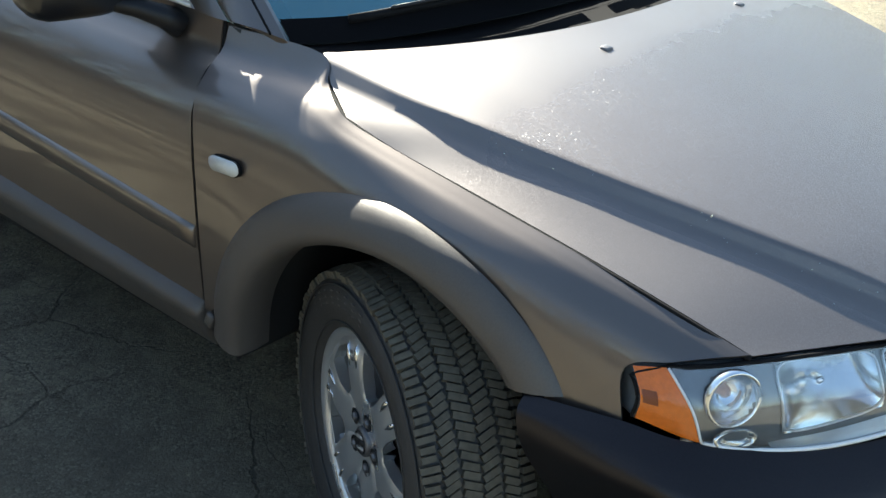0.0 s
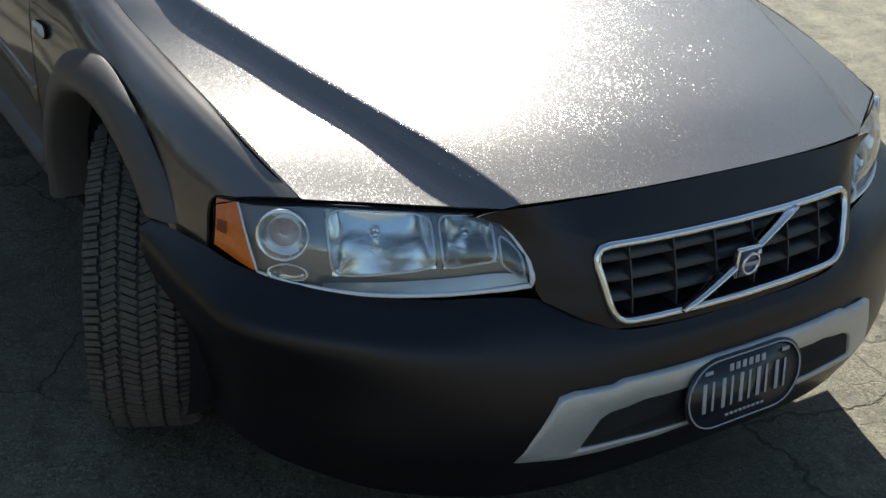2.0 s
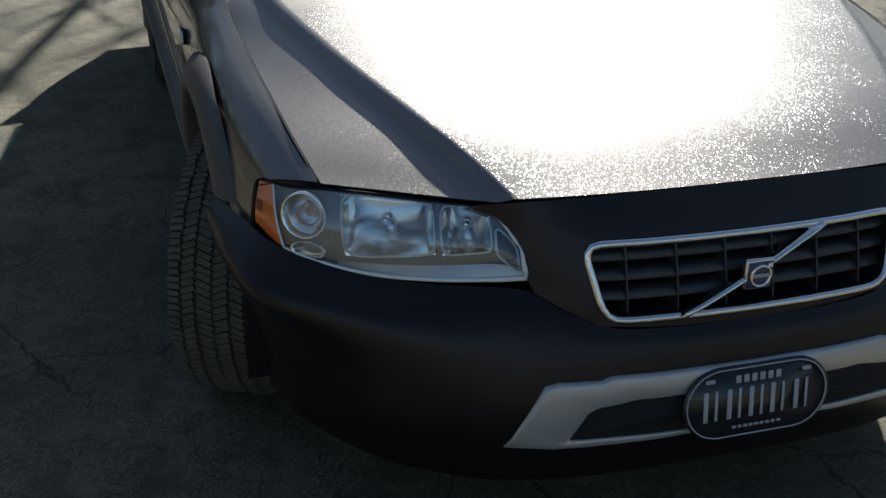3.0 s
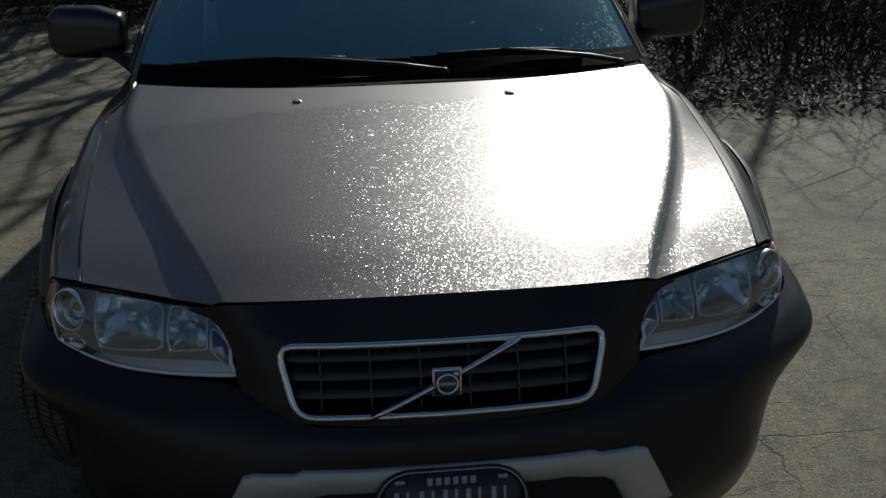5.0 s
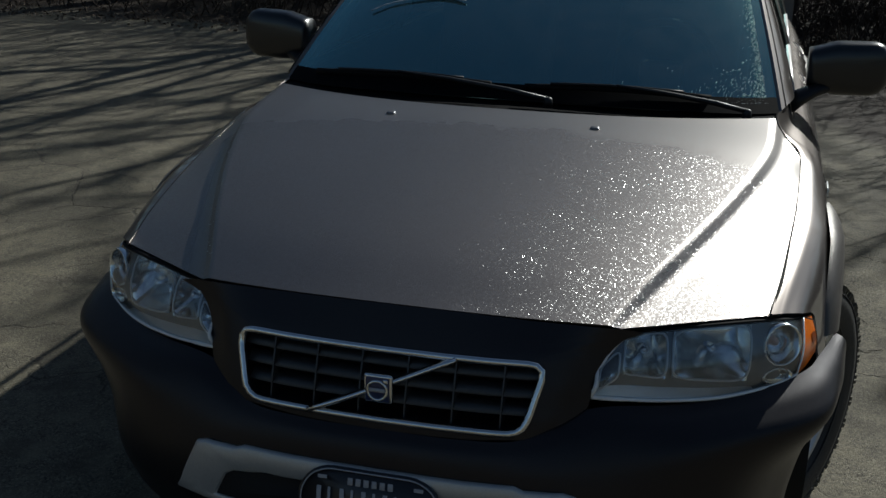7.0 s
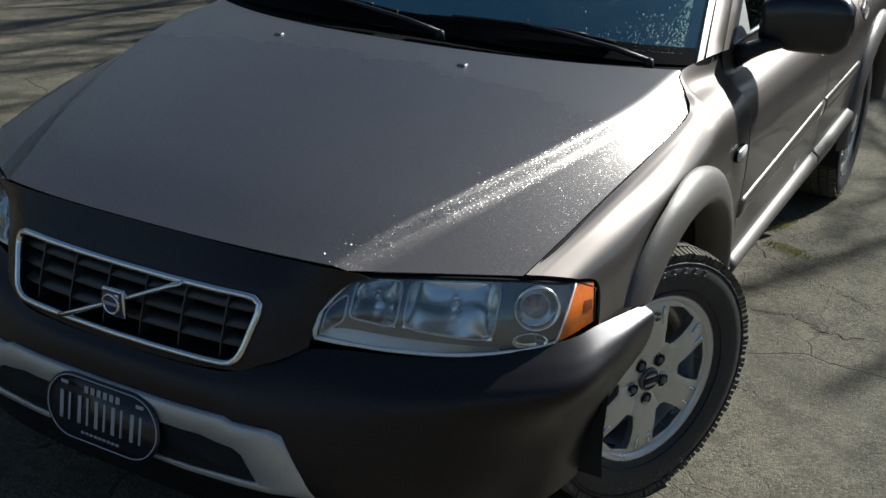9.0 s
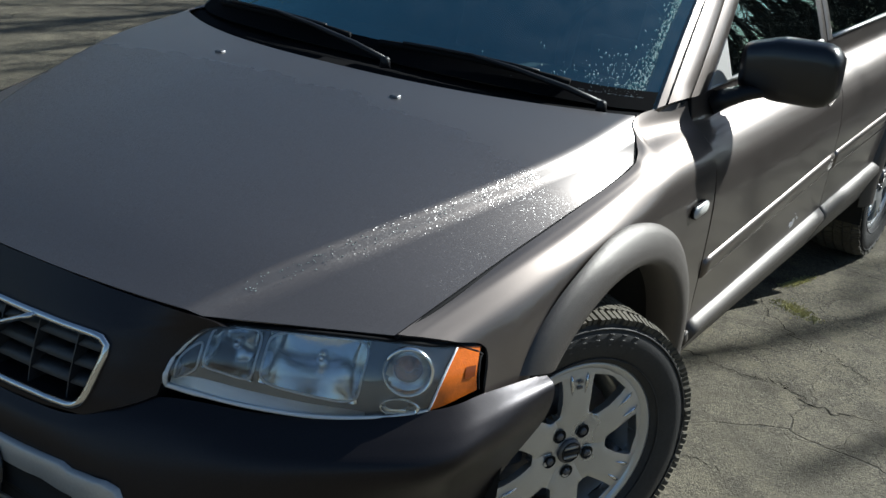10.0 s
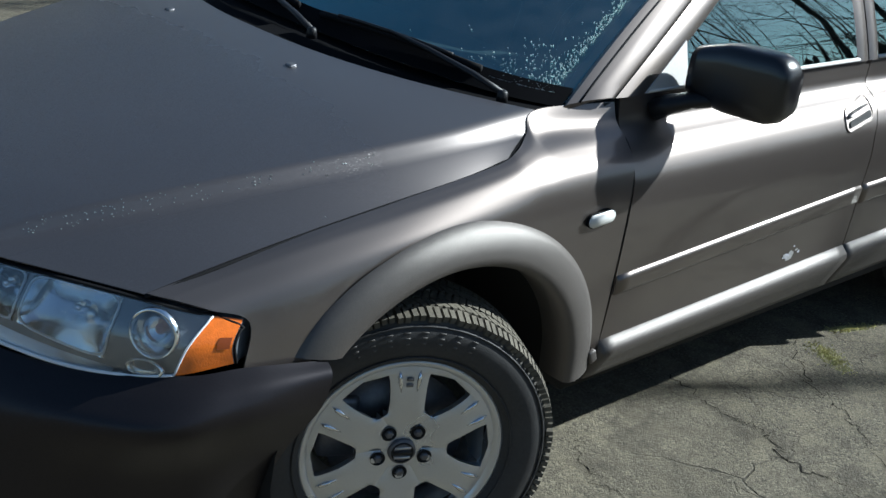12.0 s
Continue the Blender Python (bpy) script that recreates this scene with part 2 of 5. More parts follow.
def part(name, bm, mat, parent=None, label="", smooth=True, thick=0.0, m=None, out=None):
    """Links a bmesh as one mesh object under a thing or a part."""
    if m is not None:
        bm.transform(m)
    if out is not None:
        bm.normal_update()
        if sum((f.normal * f.calc_area() for f in bm.faces), Vector()).dot(Vector(out)) < 0:
            bmesh.ops.reverse_faces(bm, faces=bm.faces)
    me = bpy.data.meshes.new(name)
    bm.to_mesh(me)
    bm.free()
    me.materials.append(mat)
    for p in me.polygons:
        p.use_smooth = smooth
    ob = new(name, me)
    if parent:
        ob.parent = parent
    if label:
        ob["label"] = label
    if thick:
        so = ob.modifiers.new("thickness", "SOLIDIFY")
        so.thickness, so.offset = thick, -1.0
        es = ob.modifiers.new("crisp_edges", "EDGE_SPLIT")
        es.split_angle = radians(50)
    return ob


def thing(name, label, category, group="", at=(0, 0, 0)):
    ob = new(name)
    ob.empty_display_size = 0.1
    ob.location = at
    return tagged(ob, label, category, group)


def box(sx, sy, sz, at=(0, 0, 0), bevel=0.0, seg=2, bm=None):
    own = bm is None
    bm = bm or bmesh.new()
    made = bmesh.ops.create_cube(bm, size=1.0, matrix=Matrix.Translation(at) @ Matrix.Diagonal((sx, sy, sz, 1)))
    if bevel:
        edges = list({e for v in made["verts"] for e in v.link_edges})
        bmesh.ops.bevel(bm, geom=edges, offset=bevel, segments=seg, affect="EDGES", profile=0.5)
    return bm


def tube(points, radius, sides=8, closed=False, bm=None, flat=1.0, up=(0.13, 0.21, 0.97)):
    """A round bar along the points; radius may be a list."""
    bm = bm or bmesh.new()
    n = len(points)
    rings = []
    up = Vector(up)
    for i, p in enumerate(points):
        p = Vector(p)
        a = Vector(points[(i - 1) % n if closed else max(i - 1, 0)])
        b = Vector(points[(i + 1) % n if closed else min(i + 1, n - 1)])
        d = (b - a).normalized()
        x = d.cross(up).normalized()
        y = d.cross(x).normalized()
        r = radius[i] if isinstance(radius, (list, tuple)) else radius
        rings.append([bm.verts.new(p + r * (math.cos(k * math.tau / sides) * x + flat * math.sin(k * math.tau / sides) * y)) for k in range(sides)])
    for i in range(n if closed else n - 1):
        a, b = rings[i], rings[(i + 1) % n]
        for k in range(sides):
            bm.faces.new((a[k], a[(k + 1) % sides], b[(k + 1) % sides], b[k]))
    if not closed:
        bm.faces.new(rings[0][::-1])
        bm.faces.new(rings[-1])
    return bm


def lathe(profile, steps=48, bm=None):
    """Turns (radius, offset) pairs round the x axis."""
    bm = bm or bmesh.new()
    rings = [[bm.verts.new((o, r * math.cos(k * math.tau / steps), r * math.sin(k * math.tau / steps))) for k in range(steps)] for r, o in profile]
    for a, b in zip(rings, rings[1:]):
        for k in range(steps):
            bm.faces.new((a[k], a[(k + 1) % steps], b[(k + 1) % steps], b[k]))
    return bm


def both(name, rows, mat, parent, label="", thick=0.006, flip=False, skip=None):
    """The same panel on the car's left and right."""
    left = part(name, sheet(rows, skip, flip), mat, parent, label, thick=thick, out=(1, 0, 0))
    right = part(name, sheet(mirrored(rows), skip, not flip), mat, parent, label, thick=thick, out=(-1, 0, 0))
    return left, right


# ---- the car: front body ----
car = thing("car", "bronze metallic estate car with dark bumper and dewy bonnet", "car")

HOOD_C = [(0, -0.803, 0.815), (0, -0.64, 0.874), (0, -0.45, 0.923), (0, -0.22, 0.971), (0, -0.01, 1.011), (0, 0.155, 1.033)]
HOOD_U = [(0.437, -0.746, 0.800), (0.502, -0.583, 0.850), (0.561, -0.437, 0.883), (0.651, -0.181, 0.931), (0.727, 0.116, 0.978), (0.741, 0.402, 1.012)]
HOOD_L = [(0.462, -0.730, 0.789), (0.526, -0.572, 0.828), (0.585, -0.426, 0.860), (0.675, -0.171, 0.908), (0.750, 0.122, 0.953), (0.771, 0.350, 0.970)]
HOOD_G = [(0.750, -0.539, 0.780), (0.770, -0.412, 0.815), (0.786, -0.251, 0.850), (0.802, -0.050, 0.886), (0.812, 0.152, 0.917), (0.812, 0.268, 0.940)]


def hood_rows(nu=44):
    rows = []
    for i in range(nu + 1):
        t = i / nu
        c, u, lo, g = (cr(k, t) for k in (HOOD_C, HOOD_U, HOOD_L, HOOD_G))
        half = []
        for w in [k / 14 for k in range(14)] + [0.975, 1.0]:
            half.append(Vector((u.x * w, c.y + (u.y - c.y) * w ** 2.4, c.z + (u.z - c.z) * w ** 2.2)))
        half += [u.lerp(lo, w) for w in (0.3, 0.7)]
        for w in (0.0, 0.2, 0.4, 0.65, 0.85, 1.0):
            p = lo.lerp(g, w)
            p.z += 0.0025 * min(1.0, 4 * t) * 4 * w * (1 - w)
            half.append(p)
        rows.append([Vector((-p.x, p.y, p.z)) for p in half[:0:-1]] + half)
    return rows


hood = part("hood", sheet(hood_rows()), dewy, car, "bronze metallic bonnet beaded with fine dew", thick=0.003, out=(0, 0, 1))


FEND = [
    [(0.755, -0.537, 0.783), (0.790, -0.25, 0.849), (0.806, -0.05, 0.885), (0.8165, 0.225, 0.930), (0.808, 0.296, 0.951), (0.775, 0.353, 0.972), (0.746, 0.406, 1.0125), (0.776, 0.634, 1.016)],
    [(0.770, -0.520, 0.779), (0.808, -0.25, 0.843), (0.824, -0.05, 0.878), (0.834, 0.220, 0.921), (0.827, 0.300, 0.941), (0.806, 0.357, 0.957), (0.778, 0.412, 0.971), (0.795, 0.630, 0.974)],
    [(0.787, -0.499, 0.7745), (0.828, -0.25, 0.831), (0.846, -0.05, 0.867), (0.856, 0.215, 0.905), (0.853, 0.305, 0.920), (0.845, 0.362, 0.930), (0.834, 0.42, 0.940), (0.839, 0.626, 0.938)],
    [(0.826, -0.449, 0.760), (0.862, -0.25, 0.796), (0.877, -0.05, 0.838), (0.886, 0.210, 0.863), (0.886, 0.315, 0.874), (0.885, 0.372, 0.878), (0.884, 0.43, 0.882), (0.884, 0.612, 0.886)],
    [(0.854, -0.385, 0.732), (0.880, -0.26, 0.738), (0.890, -0.04, 0.810), (0.898, 0.200, 0.815), (0.902, 0.345, 0.765), (0.9025, 0.398, 0.751), (0.903, 0.45, 0.740), (0.902, 0.592, 0.740)],
    [(0.872, -0.406, 0.643), (0.893, -0.29, 0.634), (0.901, -0.05, 0.780), (0.904, 0.190, 0.785), (0.906, 0.38, 0.670), (0.905, 0.425, 0.612), (0.904, 0.47, 0.560), (0.889, 0.588, 0.410)],
]
fender_l, fender_r = both("fender", loft(FEND, 48, 30), paint, car)


lip = hood_rows()[0]
# bonnet's return flange; its black puts the gap's shade into the colour
part("bonnet_lip", sheet([lip, [p + Vector((0, 0.012, -0.012)) for p in lip], [p + Vector((0, 0.06, -0.025)) for p in lip]]), seal, hood, "bonnet flange blackened for the shade under its front edge")
gap = [cr(HOOD_G, i / 24) for i in range(25)] + [cr([HOOD_G[-1], HOOD_L[-1], HOOD_U[-1]], i / 8) for i in range(1, 9)]
for s in (1, -1):
    part("bonnet_gap", tube([Vector((s * (p.x + 0.0022), p.y, p.z - 0.0052)) for p in gap], 0.0048, 6), seal, car)

# ---- fascia and bumper ----
ROW_M = [(0, -0.893, 0.572), (0.17, -0.889, 0.573), (0.300, -0.868, 0.583), (0.412, -0.790, 0.630), (0.62, -0.682, 0.626), (0.822, -0.522, 0.645), (0.878, -0.40, 0.656), (0.915, -0.250, 0.648)]
BUMPER = [
    ROW_M,
    [(0, -0.912, 0.545), (0.18, -0.907, 0.545), (0.32, -0.885, 0.552), (0.450, -0.822, 0.594), (0.644, -0.724, 0.600), (0.858, -0.562, 0.611), (0.916, -0.424, 0.624), (0.942, -0.256, 0.626)],
    [(0, -0.922, 0.500), (0.19, -0.917, 0.500), (0.35, -0.895, 0.505), (0.490, -0.842, 0.530), (0.670, -0.752, 0.552), (0.872, -0.590, 0.562), (0.922, -0.446, 0.575), (0.934, -0.270, 0.560)],
    [(0, -0.925, 0.420), (0.20, -0.920, 0.420), (0.37, -0.900, 0.420), (0.520, -0.848, 0.430), (0.690, -0.742, 0.440), (0.820, -0.562, 0.450), (0.866, -0.45, 0.455), (0.886, -0.310, 0.455)],
    [(0, -0.915, 0.330), (0.20, -0.910, 0.330), (0.37, -0.890, 0.330), (0.525, -0.840, 0.335), (0.690, -0.735, 0.340), (0.798, -0.552, 0.345), (0.838, -0.46, 0.350), (0.852, -0.345, 0.350)],
    [(0, -0.865, 0.235), (0.20, -0.862, 0.235), (0.37, -0.845, 0.235), (0.515, -0.800, 0.235), (0.670, -0.700, 0.240), (0.785, -0.550, 0.245), (0.825, -0.46, 0.250), (0.840, -0.360, 0.250)],
]
half = loft(BUMPER, 56, 30)
whole = mirrored(half[:0:-1]) + half
part("bumper", sheet(whole), plastic, car, "dark grey-brown plastic front bumper", thick=0.006, out=(0, -1, 0))
part("bumper_underside", sheet([[Vector((p.x, p.y, p.z)) for p in (r[-1] for r in whole)], [Vector((r[-1].x * 0.9, -0.30, 0.24)) for r in whole]]), black, car, thick=0.004)

GRILLE = [(-0.331, 0.731), (0.331, 0.731), (0.297, 0.594), (-0.297, 0.594)]


def nose_y(x, z):
    """How far forward the nose stands at x, z."""
    mid = lerp_table([(0.57, -0.893), (0.62, -0.885), (0.68, -0.866), (0.74, -0.842)], min(z, 0.74))
    side = lerp_table([(0.0, 0.0), (0.12, 0.003), (0.22, 0.010), (0.30, 0.021), (0.36, 0.044), (0.42, 0.092), (0.48, 0.135)], abs(x))
    low = mid + side * lerp_table([(0.57, 1.0), (0.64, 1.0), (0.74, 0.86)], min(z, 0.74))
    if z <= 0.74:
        return low
    top = -0.804 + 0.053 * (min(abs(x), 0.5) / 0.425) ** 2.4
    f = min(1.0, (z - 0.74) / (0.0735 - 0.018 * (min(abs(x), 0.5) / 0.425) ** 2.2))
    return low + (top - low) * f


def nose_edge(z):
    return lerp_table([(0.57, 0.40), (0.64, 0.414), (0.70, 0.420), (0.74, 0.440), (0.768, 0.470), (0.780, 0.515), (0.80, 0.43)], z)


def rounded(quad, r, seg=5):
    """A polygon with rounded corners."""
    out = []
    n = len(quad)
    for i in range(n):
        p, a, b = Vector(quad[i]), Vector(quad[i - 1]), Vector(quad[(i + 1) % n])
        u, v = (a - p).normalized(), (b - p).normalized()
        for k in range(seg + 1):
            f = k / seg
            out.append((p + u * r) * (1 - f) ** 2 + p * 2 * f * (1 - f) + (p + v * r) * f * f)
    return out


def resample(loop, n):
    """n points evenly along a closed loop, starting at its first point."""
    pts = [Vector(p) for p in loop] + [Vector(loop[0])]
    lens = [0.0]
    for a, b in zip(pts, pts[1:]):
        lens.append(lens[-1] + (b - a).length)
    out, j = [], 0
    for i in range(n):
        d = lens[-1] * i / n
        while lens[j + 1] < d:
            j += 1
        out.append(pts[j].lerp(pts[j + 1], (d - lens[j]) / max(lens[j + 1] - lens[j], 1e-9)))
    return out


gr_loop = rounded([Vector(p) for p in GRILLE], 0.035)
N = 120


def ray_out(p):
    """Where a ray from the grille's middle through p leaves the nose panel."""
    c = Vector((0, 0.66))
    d = (p - c).normalized()
    k = 0.02
    while k < 0.7:
        q = c + d * k
        top = 0.8125 - 0.019 * (abs(q.x) / 0.43) ** 2.2
        low = lerp_table([(0.0, 0.572), (0.17, 0.573), (0.30, 0.583), (0.412, 0.632)], abs(q.x))
        if q.y > top or q.y < low or abs(q.x) > nose_edge(q.y):
            break
        k += 0.002
    return c + d * k


inner = resample(gr_loop, N)
outer = [ray_out(p) for p in inner]
rows = []
for f in (0.0, 0.06, 0.2, 0.4, 0.6, 0.8, 1.0):
    ring = [p.lerp(q, f) for p, q in zip(inner, outer)]
    ring.append(ring[0])
    rows.append([Vector((p.x, nose_y(p.x, p.y), p.y)) for p in ring])
rows.append([p + Vector((0, 0.05, -0.022)) for p in rows[-1]])
part("nose_panel", sheet(rows), plastic, car, "dark plastic nose round the grille", thick=0.005, out=(0, -1, 0.3))

grille = part("grille", sheet([[Vector((x, nose_y(x, z) + 0.075, z)) for z in (0.585, 0.66, 0.74)] for x in [i * 0.045 - 0.36 for i in range(17)]]), void, car, "chrome-framed egg-crate grille with diagonal bar", thick=0.004)
part("grille_frame", tube([Vector((p.x, nose_y(p.x, p.y) - 0.003, p.y)) for p in resample(gr_loop, 90)], 0.0082, 8, True, up=(0, 1, 0)), chrome, grille, "bright chrome frame")
part("grille_throat", sheet([[Vector((p.x, nose_y(p.x, p.y) + d, p.y)) for p in resample(gr_loop, 90) + [gr_loop[0]]] for d in (0.0, 0.075)], flip=True), black, grille, thick=0.003)
for i in range(6):
    x = -0.2475 + i * 0.099
    bm = sheet([[Vector((x + w, nose_y(x, z) + d, z)) for z in (0.592, 0.63, 0.67, 0.70, 0.728)] for w, d in ((-0.0016, 0.012), (0.0016, 0.012), (0.0016, 0.06), (-0.0016, 0.06), (-0.0016, 0.012))])
    part("grille_fin", bm, fin_mat, grille, smooth=False)
for i in range(3):
    z = 0.626 + i * 0.035
    lim = 0.305 + i * 0.009
    bm = sheet([[Vector((x, nose_y(x, z) + d, z + e)) for x in [lim * (k / 10 - 1) for k in range(21)]] for d, e in ((0.018, -0.004), (0.014, 0.0), (0.052, 0.016), (0.056, 0.012), (0.018, -0.004))])
    part("grille_louvre", bm, fin_mat, grille)
a, b = Vector((-0.152, 0, 0.594)), Vector((0.150, 0, 0.729))
pts = [a.lerp(b, k / 12) for k in range(13)]
for p in pts:
    p.y = nose_y(p.x, p.z) - 0.004
bar = tube(pts, 0.0160, 8, flat=0.40)
diagonal = part("diagonal_bar", bar, chrome, grille, "chrome diagonal bar")
part("bar_groove", tube([p + Vector((0, -0.008, 0)) for p in pts], 0.0045, 6), dull_metal, diagonal)
badge = part("badge", box(0.060, 0.014, 0.062, (0, nose_y(0, 0.662) - 0.014, 0.662), 0.004), chrome, grille, "square chrome badge with a ring")
part("badge_field", box(0.050, 0.004, 0.052, (0, nose_y(0, 0.662) - 0.0225, 0.662), 0.001), blue_enamel, badge)
ring = [Vector((0.0205 * math.cos(k * math.tau / 28), nose_y(0, 0.662) - 0.0255, 0.661 + 0.0205 * math.sin(k * math.tau / 28))) for k in range(28)]
part("badge_ring", tube(ring, 0.0036, 6, True, up=(0, 1, 0)), chrome, badge)
part("badge_bar", box(0.036, 0.003, 0.0075, (0, nose_y(0, 0.662) - 0.0262, 0.662)), ink, badge)
part("badge_arrow", box(0.010, 0.004, 0.010, (0.0175, nose_y(0, 0.662) - 0.0262, 0.682), 0.002), chrome, badge)


def bumper_y(x, z):
    """Front of the bumper at x, z."""
    zs = [0.572, 0.545, 0.50, 0.42, 0.33, 0.235]
    ys = [-0.893, -0.912, -0.922, -0.925, -0.915, -0.865]
    y = lerp_table(list(zip(zs[::-1], ys[::-1])), z)
    return y + lerp_table([(0.0, 0.0), (0.2, 0.005), (0.37, 0.026), (0.52, 0.078), (0.6, 0.125)], abs(x))


# silver skid insert: a raised frame, its dark slot painted as a flat sheet
SKID_OUT = [(0, 0.498), (0.29, 0.498), (0.31, 0.490), (0.385, 0.490), (0.412, 0.480), (0.480, 0.345), (0.40, 0.345), (0.0, 0.358)]
SKID_IN = [(0, 0.448), (0.24, 0.448), (0.28, 0.440), (0.315, 0.436), (0.335, 0.425), (0.365, 0.366), (0.33, 0.364), (0.0, 0.364)]


def mirror_loop(pts):
    return [Vector(p) for p in pts] + [Vector((-x, z)) for x, z in pts[-2:0:-1]]


o_loop, i_loop = mirror_loop(SKID_OUT), mirror_loop(SKID_IN)


def dense(loop, k=6):
    out = []
    for p, q in zip(loop, loop[1:] + loop[:1]):
        out += [p.lerp(q, i / k) for i in range(k)]
    return out + [out[0]]


rows = []
for f, d in ((0.0, 0.0), (0.0, -0.010), (0.08, -0.014), (0.5, -0.012), (0.92, -0.014), (1.0, -0.010), (1.0, 0.012)):
    rows.append([Vector((p.x, bumper_y(p.x, p.y) + d, p.y)) for p in (a.lerp(b, f) for a, b in zip(dense(o_loop), dense(i_loop)))])
skid = part("skid_plate", sheet(rows), silver, car, "silver skid insert in the lower bumper")
slot = dense(i_loop)
# flat near-black sheet over the bumper; the slot's depth is only dark colour
part("slot_shade", sheet([[Vector((p.x, bumper_y(p.x, p.y) - 0.0085, p.y)) for p in slot], [Vector((p.x * 0.5, bumper_y(p.x * 0.5, 0.40) - 0.0085, 0.40)) for p in slot], [Vector((p.x * 0.01, bumper_y(0, 0.40) - 0.0085, 0.40)) for p in slot]]), void, skid)
for s in (1, -1):
    part("fog_lamp_recess", sheet([[Vector((s * (0.53 + 0.07 * w), bumper_y(0.53 + 0.07 * w, z) - 0.002 + 0.0, z)) for z in (0.315, 0.36, 0.40)] for w in (0, 0.5, 1.0)], flip=s < 0), black, car, thick=0.003)

# oval dealer plate
plate = thing("front_plate", "black oval dealer plate with pale border on the bumper", "number plate", at=(0, -0.945, 0.423))


def oval(w, h, n=15):
    """An oblong with round ends."""
    r = h / 2
    pts = []
    for s in (1, -1):
        for k in range(n + 1):
            a = math.pi / 2 - k * math.pi / n
            pts.append(Vector((s * (w / 2 - r + r * math.cos(a)), s * r * math.sin(a))))
    return pts


def slab(loop, y0, y1):
    bm = bmesh.new()
    a = [bm.verts.new((p.x, y0, p.y)) for p in loop]
    b = [bm.verts.new((p.x, y1, p.y)) for p in loop]
    bm.faces.new(a)
    bm.faces.new(b[::-1])
    for k in range(len(a)):
        bm.faces.new((a[k], b[k], b[(k + 1) % len(a)], a[(k + 1) % len(a)]))
    bmesh.ops.recalc_face_normals(bm, faces=bm.faces)
    return bm


PLATE_TILT = pose(0, 0, 0, -9)
part("backing", slab(oval(0.312, 0.150), -0.003, 0.004), plate_black, plate, m=PLATE_TILT)
part("border", tube([Vector((p.x, -0.004, p.y)) for p in resample(oval(0.300, 0.138), 70)], 0.0017, 5, True), ink, plate, m=PLATE_TILT)
for k in range(6):
    part("plain_bar", box(0.011, 0.002, 0.016, (-0.043 + 0.0172 * k, -0.004, 0.047), 0.0008, 1), ink, plate, m=PLATE_TILT)
for k in range(9):
    part("plain_bar", box(0.008, 0.002, 0.005, (-0.048 + 0.012 * k, -0.004, -0.051)), ink, plate, m=PLATE_TILT)
for x in (-0.098, -0.048, -0.001, 0.045, 0.096):
    for d, w in ((-0.012, 0.010), (0.010, 0.006)):
        part("plain_bar", box(w, 0.002, 0.062, (x + d, -0.004, -0.002), 0.0008, 1), ink, plate, m=PLATE_TILT)
for x in (-0.103, 0.103):
    part("screw", box(0.020, 0.003, 0.008, (x, -0.005, 0.050), 0.0012), ink, plate, m=PLATE_TILT)

# ---- headlamps ----
LAMP_LOW = [(0.413, -0.772, 0.650), (0.47, -0.752, 0.643), (0.56, -0.712, 0.634), (0.66, -0.655, 0.628), (0.75, -0.588, 0.631), (0.824, -0.515, 0.645), (0.862, -0.420, 0.662)]
LAMP_TOP = [(0.423, -0.758, 0.708), (0.474, -0.716, 0.767), (0.56, -0.668, 0.774), (0.66, -0.610, 0.775), (0.75, -0.546, 0.770), (0.808, -0.478, 0.755), (0.846, -0.394, 0.738)]
LAMP_MID = [((Vector(a) + Vector(b)) / 2 + Vector((0.006, -0.016, 0.0))) for a, b in zip(LAMP_LOW, LAMP_TOP)]


def lamp_point(u, v, deep=0.0):
    """A point of the lamp's face: u from the inner tip to the outer corner, v from bottom to top; deep: metres behind it."""
    p = cr([cr(LAMP_LOW, u), cr(LAMP_MID, u), cr(LAMP_TOP, u)], v)
    return p + Vector((-0.45, 0.86, -0.10)) * deep


def flipped(points, s):
    return [Vector((s * p.x, p.y, p.z)) for p in points]


def bowl_v(u, low0, low1, u0, u1):
    """Lower edge of a bowl, slanting from low0 at u0 to low1 at u1."""
    return low0 + (low1 - low0) * min(1.0, max(0.0, (u - u0) / (u1 - u0)))


def lamp_patch(s, u0, u1, low, v1, deep, nu=18, nv=14, bowl=0.0, lean=0.0):
    """A patch behind the lens, hollowed by bowl metres like a dish; low: its lower edge at u0 and u1."""
    rows = []
    for i in range(nu + 1):
        row = []
        for j in range(nv + 1):
            a, b = i / nu, j / nv
            u = u0 + (u1 - u0) * a
            v0 = bowl_v(u, low[0], low[1], u0, u1)
            h = (bowl * (1 - abs(2 * a - 1) ** 2.2) * (1 - abs(2 * b - 1) ** 2.2) + lean * b * min(1.0, (1 - b) / 0.12)) * (1 - abs(2 * a - 1) ** 10)
            row.append(lamp_point(u, v0 + (v1 - v0) * b, deep + h))
        rows.append(flipped(row, s))
    return sheet(rows, flip=s < 0)


def lamp_loop(u0, u1, low, v1, deep, r=0.22, n=56):
    quad = [Vector((0, 0)), Vector((0, 1)), Vector((1, 1)), Vector((1, 0))]
    out = []
    for p in resample(rounded(quad, r), n):
        u = u0 + (u1 - u0) * p.x
        v0 = bowl_v(u, low[0], low[1], u0, u1)
        out.append(lamp_point(u, v0 + (v1 - v0) * p.y, deep))
    return out


BOWLS = ((0.170, 0.328, (0.42, 0.33), 0.955), (0.348, 0.612, (0.34, 0.17), 0.955), (0.035, 0.150, (0.16, 0.38), 0.80))


